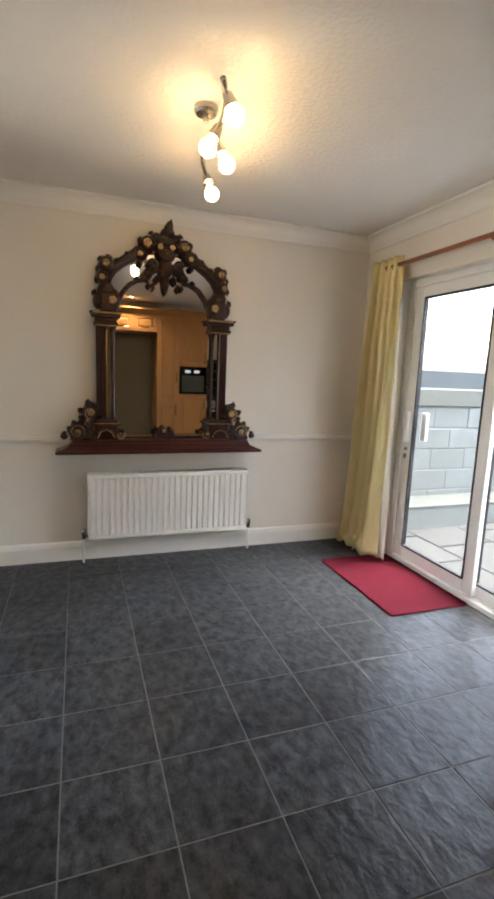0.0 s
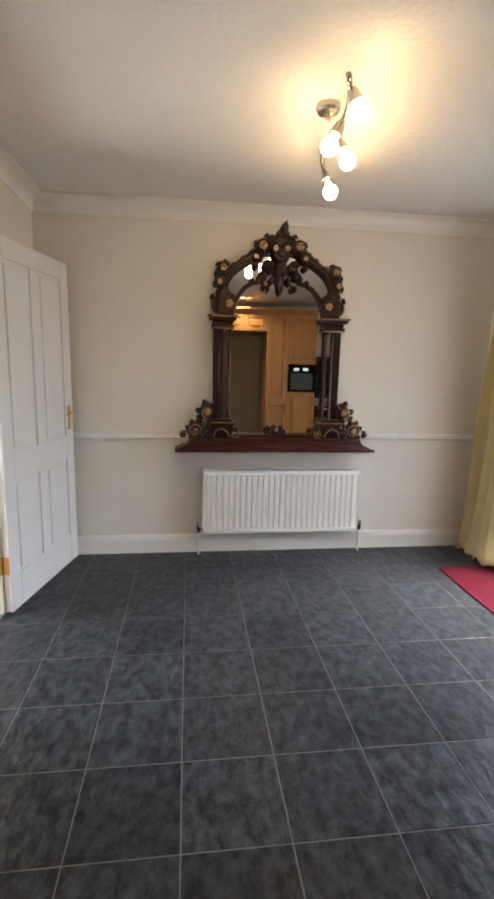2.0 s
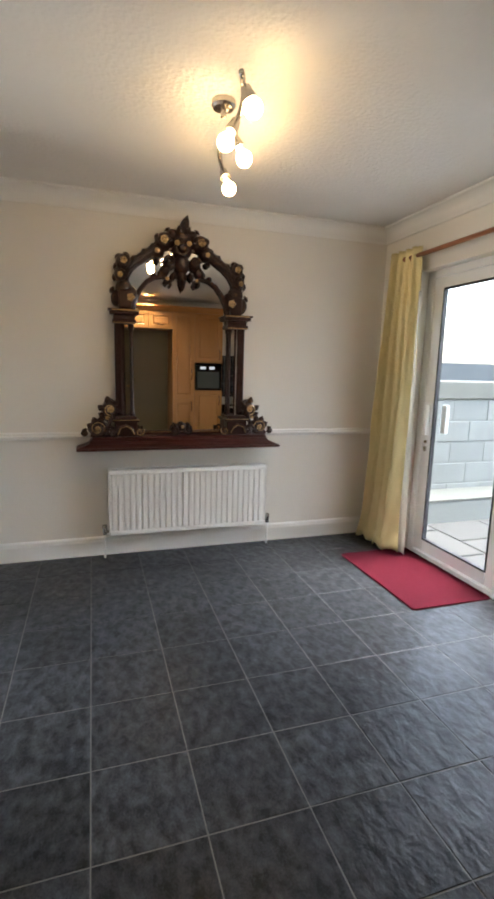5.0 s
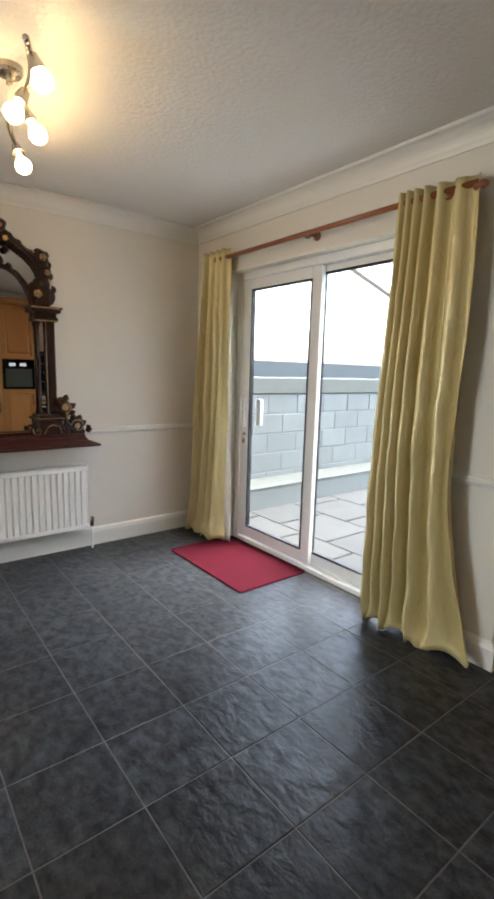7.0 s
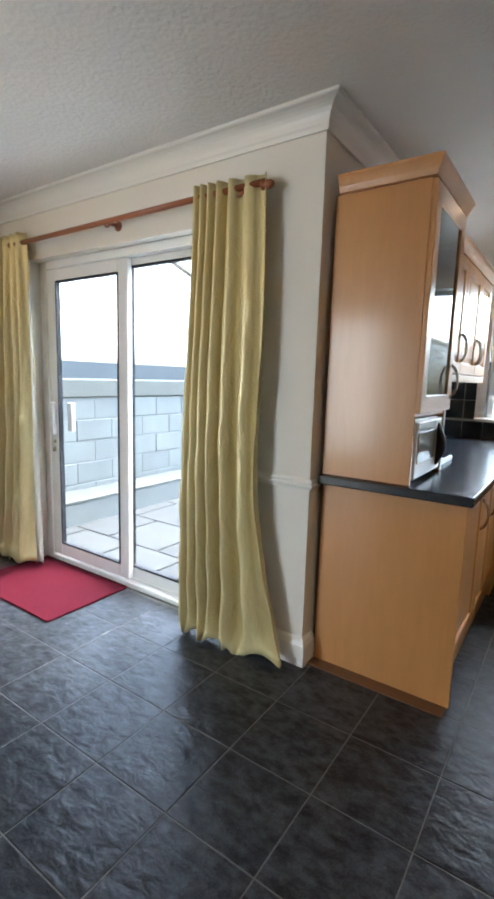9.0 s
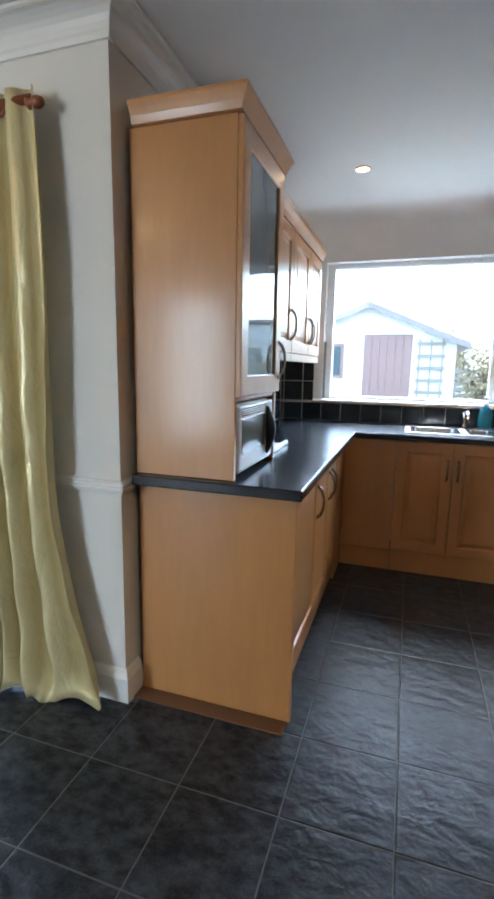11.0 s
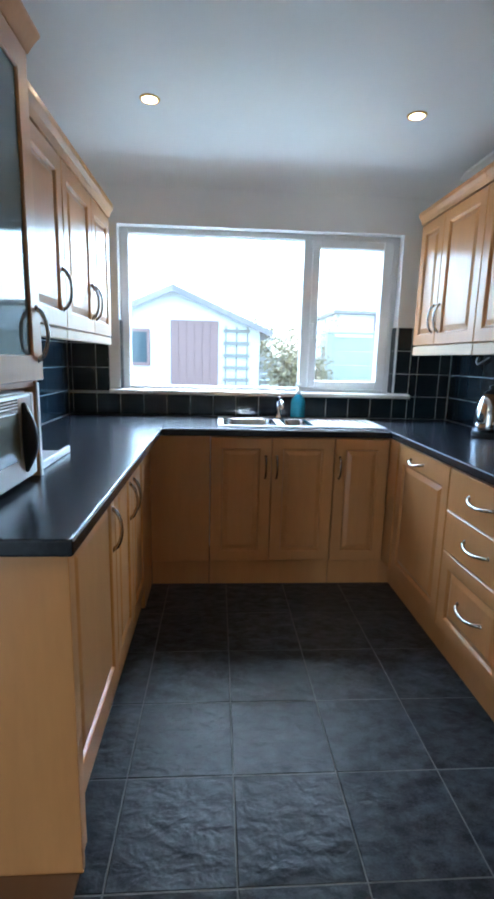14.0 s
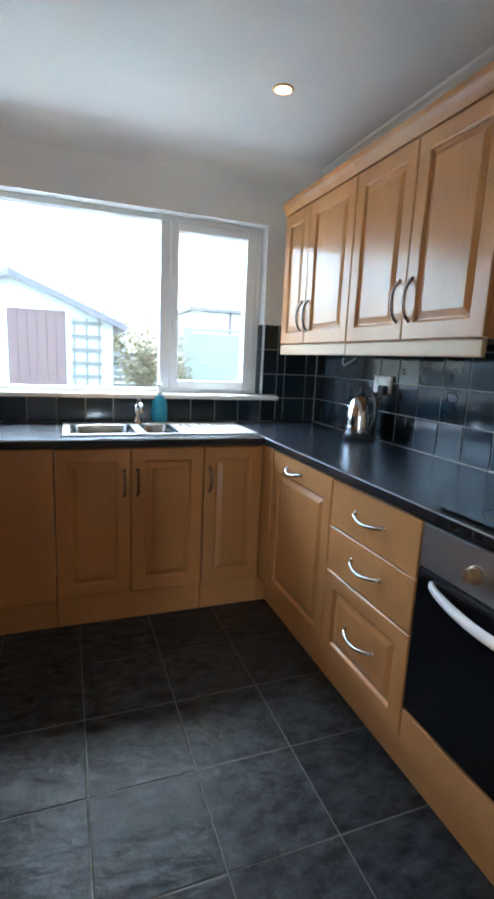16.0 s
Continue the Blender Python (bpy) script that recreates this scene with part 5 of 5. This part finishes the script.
# ---- carved overmantel mirror ----
def carved_mirror():
    CX = .822
    t = thing("overmantel_mirror", (CX, YN - .1, .785), "ornate dark mahogany overmantel mirror with gilded carving on the wall", "mirror")

    def P(u, d, z):
        return Vector((CX + u, YN - d, z))

    def leaf(bm, u, d, z, ang, length, width, lift=.012, curl=.0):
        """A carved leaf with a raised rib, lying against the wall plane; ang is degrees from straight up, leaning to +u."""
        a = radians(ang)
        e, s = Vector((math.sin(a), math.cos(a))), Vector((math.cos(a), -math.sin(a)))
        left, mid, right = [], [], []
        for k, w in ((0, .35), (.25, .85), (.5, 1), (.75, .7), (1, .05)):
            c = Vector((u, z)) + e * (length * k) + s * (curl * k * k)
            h = width / 2 * w
            mid.append(bm.verts.new(P(c.x, d + lift * math.sin(math.pi * min(k + .15, 1)) + .004, c.y)))
            left.append(bm.verts.new(P(c.x - s.x * h, d - .004, c.y - s.y * h)))
            right.append(bm.verts.new(P(c.x + s.x * h, d - .004, c.y + s.y * h)))
        for i in range(4):
            bm.faces.new((left[i], mid[i], mid[i + 1], left[i + 1]))
            bm.faces.new((mid[i], right[i], right[i + 1], mid[i + 1]))
            bm.faces.new((left[i], left[i + 1], right[i + 1], right[i]))

    def spiral(bm, u, d, z, r, turns, start, hand, thick, n=34):
        pts = []
        for i in range(n):
            q = i / (n - 1)
            a = radians(start) + hand * 2 * math.pi * turns * q
            rr = r * (1 - .82 * q)
            pts.append(P(u + rr * math.cos(a), d + .012 * q, z + rr * math.sin(a)))
        tube(bm, pts, lambda q: thick * (1 - .45 * q), 8)
        return pts

    def dome(bm, u, d, z, ru, rz, h, n=14):
        rings = [[bm.verts.new(P(u + ru * k * math.cos(2 * math.pi * i / n), d + h * math.sqrt(max(0, 1 - k * k)), z + rz * k * math.sin(2 * math.pi * i / n))) for i in range(n)] for k in (1, .85, .6, .3)]
        for a, b in zip(rings, rings[1:]):
            for i in range(n):
                bm.faces.new((a[i], a[(i + 1) % n], b[(i + 1) % n], b[i]))
        bm.faces.new(rings[-1])

    # glass, arched
    bm = bmesh.new()
    top = [(.385 * math.cos(a), 1.76 + .36 * math.sin(a) ** .8 if a else 1.76) for a in np.linspace(0, math.pi, 25)]
    prism(bm, [(CX - .385, .875), (CX + .385, .875)] + [(CX + u, z) for u, z in top], "y", YN - .030, YN - .022)
    part("mirror_glass", bm, MIRROR, t, "aged arched mirror glass")
    bm = bmesh.new()
    prism(bm, [(CX - .40, .86), (CX + .40, .86)] + [(CX + u * 1.05, z + .012) for u, z in top], "y", YN - .021, YN - .001)
    part("backboard", bm, MAHOG, t)

    # shelf with sloping sides
    bm = bmesh.new()
    rings = []
    for hw, dep, z in ((.700, .165, .780), (.712, .175, .784), (.712, .175, .797), (.700, .160, .802), (.672, .150, .810), (.645, .148, .822), (.632, .140, .828), (.622, .138, .846), (.612, .146, .852), (.606, .146, .872)):
        rings.append([bm.verts.new(p) for p in (P(-hw, .0015, z), P(-hw, dep, z), P(hw, dep, z), P(hw, .0015, z))])
    for a, b in zip(rings, rings[1:]):
        for i in range(4):
            bm.faces.new((a[i], a[(i + 1) % 4], b[(i + 1) % 4], b[i]))
    bm.faces.new(rings[0])
    bm.faces.new(rings[-1])
    part("shelf", bm, MAHOGR, t, "moulded mahogany shelf with sloping ends")
    part("base_rail", bx(CX - .32, CX + .32, YN - .06, YN - .031, .873, .898, bevel=.004), MAHOGR, t)
    part("gilt_line", bx(CX - .31, CX + .31, YN - .0635, YN - .0605, .890, .894), GILT, t, "thin gilded line")

    for s in (-1, 1):
        side = lambda a, b: (CX + min(s * a, s * b), CX + max(s * a, s * b))
        bm = bmesh.new()
        box(bm, *side(.315, .462), YN - .135, YN - .0315, .873, .97, bevel=.005)
        box(bm, *side(.300, .476), YN - .145, YN - .0315, .97, .986, bevel=.004)
        box(bm, *side(.318, .460), YN - .125, YN - .0315, .986, 1.008, bevel=.004)
        pd = part("pedestal", bm, MAHOG, t)
        part("gilt_edge", bx(*side(.302, .474), YN - .148, YN - .1455, .983, .988), GILT, pd, "gilded edge")
        bm = bmesh.new()
        box(bm, *side(.403, .452), YN - .066, YN - .0315, 1.009, 1.625, bevel=.006)
        for k in range(2):
            box(bm, *side(.411 + k * .020, .421 + k * .020), YN - .070, YN - .0665, 1.03, 1.60, bevel=.002)
        part("pilaster", bm, MAHOG, t)
        bm = bmesh.new()
        lathe(bm, [(.018, 1.009), (.018, 1.025), (.012, 1.035), (.0105, 1.25), (.0105, 1.56), (.013, 1.59), (.018, 1.60), (.018, 1.62)], Matrix.Translation((CX + s * .342, YN - .058, 0)), 14)
        part("column", bm, MAHOG, t, smooth=True)
        bm = bmesh.new()
        box(bm, *side(.315, .465), YN - .105, YN - .0315, 1.621, 1.648, bevel=.004)
        box(bm, *side(.320, .458), YN - .095, YN - .0315, 1.648, 1.678, bevel=.006)
        box(bm, *side(.298, .482), YN - .120, YN - .0315, 1.678, 1.70, bevel=.004)
        box(bm, *side(.290, .492), YN - .130, YN - .0315, 1.70, 1.712, bevel=.003)
        box(bm, *side(.335, .425), YN - .10, YN - .0315, 1.712, 1.84, bevel=.012)
        cp = part("capital", bm, MAHOG, t)
        part("gilt_edge", bx(*side(.292, .470), YN - .1335, YN - .1305, 1.7005, 1.7075), GILT, cp, "gilded edge")
        part("gilt_edge", bx(*side(.317, .463), YN - .108, YN - .1055, 1.622, 1.628), GILT, cp, "gilded edge")
        # ear with carved leaves and scrolls
        bm = bmesh.new()
        dome(bm, s * .385, .035, 2.015, .050, .058, .06)
        dome(bm, s * .405, .035, 1.935, .045, .055, .055)
        dome(bm, s * .385, .035, 1.855, .055, .06, .06)
        dome(bm, s * .435, .035, 1.785, .035, .055, .05)
        dome(bm, s * .345, .035, 1.80, .055, .075, .06)
        for u, z, a, l in ((.415, 2.045, 40, .024), (.43, 1.985, 80, .022), (.44, 1.915, 100, .020), (.37, 2.06, -20, .022), (.45, 1.83, 60, .03)):
            leaf(bm, s * u, .045, z, s * a, l, .05)
        spiral(bm, s * .385, .078, 2.015, .042, 1.5, 90, s, .012)
        spiral(bm, s * .405, .078, 1.935, .034, 1.4, -90, -s, .010)
        part("ear_carving", bm, MAHOGC, t, smooth=True)
        # outer arch half, rising in an ogee to the crown
        bm = bmesh.new()
        arc = [(.385, 1.87), (.375, 1.93), (.345, 1.985), (.30, 2.03), (.25, 2.065), (.20, 2.10), (.15, 2.14), (.10, 2.165), (.05, 2.175)]
        tube(bm, [P(s * u, .050, z) for u, z in arc], lambda q: .027 + .012 * q, 12, flat=.9)
        tube(bm, [P(s * u, .076, z + .013) for u, z in arc[1:-2]], .009, 8)
        tube(bm, [P(s * u, .076, z - .014) for u, z in arc[1:-2]], .008, 8)
        for u, z, a in ((.245, 2.082, 35), (.31, 2.035, 45)):
            leaf(bm, s * u, .06, z, s * a, .032, .05)
        part("arch", bm, MAHOGC, t, smooth=True)
        bm = bmesh.new()
        arc2 = [(.335, 1.70), (.315, 1.78), (.28, 1.85), (.235, 1.905), (.185, 1.935), (.13, 1.945), (.09, 1.925), (.075, 1.895), (.09, 1.875)]
        tube(bm, [P(s * u, .045, z) for u, z in arc2], lambda q: .019 - .009 * q, 8)
        for u, z, a, l in ((.20, 1.93, -30, .04), (.14, 1.945, 10, .05), (.11, 1.93, 180, .05)):
            leaf(bm, s * u, .055, z, s * a, l, .036)
        part("inner_arch", bm, MAHOGC, t)
        # scrolled foot
        bm = bmesh.new()
        spiral(bm, s * .575, .085, .925, .052, 1.6, 200 if s > 0 else -20, -s, .016)
        spiral(bm, s * .495, .10, .905, .036, 1.4, 20 if s > 0 else 160, s, .013)
        tube(bm, [P(s * u, .095, z) for u, z in ((.62, .885), (.585, .878), (.545, .885), (.51, .93), (.485, .99), (.49, 1.03))], lambda q: .017 - .004 * q, 8)
        spiral(bm, s * .49, .10, 1.055, .042, 1.5, -90, s, .015)
        dome(bm, s * .49, .035, 1.04, .055, .085, .065)
        dome(bm, s * .57, .035, .92, .07, .055, .055)
        for u, z, a, l in ((.60, .93, 60, .05), (.585, .955, 20, .05), (.555, .96, -10, .05), (.635, .89, 85, .05), (.52, 1.0, 60, .055), (.53, 1.05, 55, .05), (.50, 1.09, 10, .055), (.46, 1.08, -40, .05), (.45, 1.03, -80, .04), (.65, .90, 40, .03)):
            leaf(bm, s * u, .085, z, s * a, l, .045)
        part("scroll_foot", bm, MAHOGC, t)
        bm = bmesh.new()
        tube(bm, [P(s * u, .148, z) for u, z in ((.45, .89), (.43, .935), (.39, .95), (.355, .93), (.335, .89))], .010, 8)
        spiral(bm, s * .30, .12, .905, .032, 1.4, 150 if s > 0 else 30, s, .010)
        spiral(bm, s * .465, .145, .895, .028, 1.3, 60 if s > 0 else 120, -s, .009)
        part("volute", bm, MAHOG, t)
        for u, d, z, r, turns, start, hand, thick in ((.575, .103, .925, .050, 1.5, 200 if s > 0 else -20, -s, .0035), (.49, .118, 1.055, .040, 1.4, -90, s, .0035), (.30, .131, .905, .031, 1.2, 150 if s > 0 else 30, s, .003)):
            bm = bmesh.new()
            spiral(bm, s * u, d, z, r, turns, start, hand, thick)
            part("gilt_scroll", bm, GILT, t, "worn gilding on the scroll")
        bm = bmesh.new()
        tube(bm, [P(s * u, .159, z) for u, z in ((.447, .89), (.43, .931), (.39, .945), (.357, .927), (.338, .89))], .0035, 6)
        part("gilt_band", bm, GILT, t, "worn gilding on the foot")

    # cartouche, pendant and finial
    bm = bmesh.new()
    dome(bm, 0, .05, 2.125, .07, .065, .05, 20)
    spiral(bm, 0, .095, 2.125, .055, 1.6, 90, 1, .012)
    dome(bm, 0, .05, 2.20, .075, .05, .05, 16)
    dome(bm, 0, .05, 2.03, .055, .07, .05)
    dome(bm, 0, .05, 1.95, .032, .06, .035)
    for s in (-1, 1):
        dome(bm, s * .125, .05, 2.165, .058, .058, .05)
        dome(bm, s * .065, .05, 2.215, .040, .038, .045)
        dome(bm, s * .165, .05, 2.105, .05, .045, .045)
        dome(bm, s * .085, .045, 2.03, .045, .045, .04)
        dome(bm, s * .115, .045, 1.985, .032, .04, .03)
        spiral(bm, s * .125, .095, 2.165, .045, 1.5, 180 if s > 0 else 0, -s, .013)
        spiral(bm, s * .085, .085, 2.04, .036, 1.4, 0 if s > 0 else 180, s, .011)
        for u, z, a, l in ((.165, 2.19, 65, .022), (.095, 2.235, 35, .022), (.195, 2.125, 70, .022), (.12, 2.0, 150, .055), (.05, 1.98, 165, .065), (.155, 2.05, 120, .045)):
            leaf(bm, s * u, .065, z, s * a, l, .045)
    leaf(bm, 0, .075, 1.97, 180, .12, .045, .015)
    part("cartouche", bm, MAHOGC, t, "carved cartouche with acanthus leaves", smooth=True)
    bm = bmesh.new()
    dome(bm, 0, .06, 2.235, .045, .035, .04)
    for u, a, l, w in ((-.01, -30, .055, .05), (.015, 25, .06, .05), (.0, 10, .125, .062)):
        leaf(bm, u, .08, 2.22, a, l, w, .025, .012)
    part("finial", bm, MAHOGC, t, "carved leaf finial")
    bm = bmesh.new()
    for s in (-1, 1):
        spiral(bm, s * .045, .085, .905, .030, 1.4, 180 if s > 0 else 0, s, .010)
        for a in (30, 70, 110):
            leaf(bm, s * .03, .07, .91, s * a, .05, .03)
    dome(bm, 0, .06, .925, .03, .035, .04)
    part("base_ornament", bm, MAHOGC, t)
    # gilded rosettes
    for u, z, d, r in ((.385, 2.02, .102, .024), (-.385, 2.02, .102, .024), (.41, 1.93, .098, .020), (-.41, 1.93, .098, .020),
                       (.345, 1.79, .105, .028), (-.345, 1.79, .105, .028), (.125, 2.17, .110, .030), (-.125, 2.17, .110, .030), (.17, 2.10, .098, .018), (-.17, 2.10, .098, .018),
                       (.04, 2.155, .112, .020), (-.04, 2.155, .112, .020), (.49, 1.055, .122, .024), (-.49, 1.055, .122, .024), (.51, 1.00, .115, .016), (-.51, 1.00, .115, .016), (.575, .925, .108, .020),
                       (-.575, .925, .108, .020), (.10, 1.93, .07, .014), (-.10, 1.93, .07, .014), (0, .93, .102, .014)):
        bm = bmesh.new()
        n = 40
        loops = []
        for k, h, lobe in ((1, 0, .20), (.92, .20, .20), (.72, .36, .16), (.50, .24, .10), (.36, .20, 0), (.30, .42, 0), (.14, .55, 0)):
            loops.append([bm.verts.new(P(u + r * k * (1 - lobe + lobe * abs(math.cos(2.5 * 2 * math.pi * i / n))) * math.cos(2 * math.pi * i / n), d - .006 + r * h,
                                         z + r * k * (1 - lobe + lobe * abs(math.cos(2.5 * 2 * math.pi * i / n))) * math.sin(2 * math.pi * i / n))) for i in range(n)])
        for p, q in zip(loops, loops[1:]):
            for i in range(n):
                bm.faces.new((p[i], p[(i + 1) % n], q[(i + 1) % n], q[i]))
        bm.faces.new(loops[0])
        bm.faces.new(loops[-1])
        part("rosette", bm, ROSE, t, "gilded carved rosette", smooth=True)


carved_mirror()

# ---- pieces: floor and wall tiles ----
def floor_tiles():
    px, py, ox, oy, g = .3285, .3285, .181, 1.543, .0042
    cache = {}

    def mesh(w, h):
        key = (round(w, 3), round(h, 3))
        if key not in cache:
            b = bmesh.new()
            a, c, e = w / 2, h / 2, .0018
            lo = [b.verts.new(p) for p in ((-a, -c, -.006), (a, -c, -.006), (a, c, -.006), (-a, c, -.006))]
            mid = [b.verts.new(p) for p in ((-a, -c, -.0012), (a, -c, -.0012), (a, c, -.0012), (-a, c, -.0012))]
            top = [b.verts.new(p) for p in ((-a + e, -c + e, 0), (a - e, -c + e, 0), (a - e, c - e, 0), (-a + e, c - e, 0))]
            for r0, r1 in ((lo, mid), (mid, top)):
                for k in range(4):
                    b.faces.new((r0[k], r0[(k + 1) % 4], r1[(k + 1) % 4], r1[k]))
            b.faces.new(top)
            b.faces.new(lo[::-1])
            me = bpy.data.meshes.new("tile")
            b.to_mesh(me)
            b.free()
            me.materials.append(SLATE)
            cache[key] = me
        return cache[key]

    for i in range(-4, 15):
        for j in range(-11, 8):
            x0, x1, y0, y1 = ox + i * px, ox + (i + 1) * px, oy + j * py, oy + (j + 1) * py
            xm, ym = (x0 + x1) / 2, (y0 + y1) / 2
            limit = XE if ym < YK else (2.51 if DY0 < ym < DY1 else XP)
            x0, x1, y0, y1 = max(x0, XW), min(x1, limit), max(y0, YS), min(y1, YN if xm < XP else (YK if xm > 2.52 else y1))
            if x1 - x0 < .03 or y1 - y0 < .03:
                continue
            o = new("tile", mesh(x1 - x0 - g, y1 - y0 - g))
            o.parent = floor
            o.location = ((x0 + x1) / 2, (y0 + y1) / 2, random.uniform(-.0006, .0004))


floor_tiles()


def splashback(name, m, u0, u1, z0, z1, origin, label):
    """Wall tiles on a face matrix: u runs along the wall, tiles 150 mm from origin."""
    back = setting(name, bx(u0, u1, -.007, -.001, z0, z1, m=m), TGROUT, label, "tiles")
    s = .15
    cache = {}
    i0, i1 = math.floor((u0 - origin) / s), math.ceil((u1 - origin) / s)
    for i in range(i0, i1):
        a, b = max(u0, origin + i * s), min(u1, origin + (i + 1) * s)
        if b - a < .02:
            continue
        z = .91
        while z < z1 - .01:
            c, d = max(z, z0), min(z + s, z1)
            z += s
            if d - c < .02:
                continue
            key = (round(b - a, 3), round(d - c, 3))
            if key not in cache:
                q = bx(-key[0] / 2 + .0024, key[0] / 2 - .0024, -.0105, -.005, -key[1] / 2 + .0024, key[1] / 2 - .0024, bevel=.0015)
                me = bpy.data.meshes.new("tile")
                q.to_mesh(me)
                q.free()
                me.materials.append(TILE)
                cache[key] = me
            o = new("tile", cache[key])
            o.parent = back
            o.matrix_basis = m @ Matrix.Translation(((a + b) / 2, random.uniform(-.0004, .0004), (c + d) / 2)) @ Matrix.Rotation(random.uniform(-.004, .004), 4, "Z") @ Matrix.Rotation(random.uniform(-.004, .004), 4, "X")


splashback("splashback_north", face(0, YK, 0, SOUTHWARD), 3.037, XE - .013, .9105, 1.40, 3.39, "black glazed wall tiles with pale grout")
splashback("splashback_south", face(0, YS, 0, NORTHWARD), -(XE - .013), -2.303, .9105, 1.56, -3.39, "black glazed wall tiles with pale grout")
splashback("splashback_sill", face(XE, 0, 0, WESTWARD), -(YK - .012), 1.312, .9105, 1.047, -.59, "black glazed wall tiles below the window")
splashback("splashback_window_side", face(XE, 0, 0, WESTWARD), -(YK - .012), -.655, 1.048, 1.51, -.59, "black glazed wall tiles beside the window")
splashback("splashback_window_side", face(XE, 0, 0, WESTWARD), 1.215, 1.312, 1.08, 1.51, 1.215, "black glazed wall tiles beside the window")
splashback("splashback_corner", face(XE, 0, 0, WESTWARD), 1.313, 1.588, .9105, 1.51, 1.365, "black glazed wall tiles in the corner by the window")
splashback("reveal_tiles", face(0, WY0, 0, NORTHWARD), -4.774, -4.703, 1.08, 1.51, -4.853, "black glazed tiles in the window reveal")
splashback("reveal_tiles", face(0, WY1, 0, SOUTHWARD), 4.703, 4.774, 1.08, 1.51, 4.703, "black glazed tiles in the window reveal")
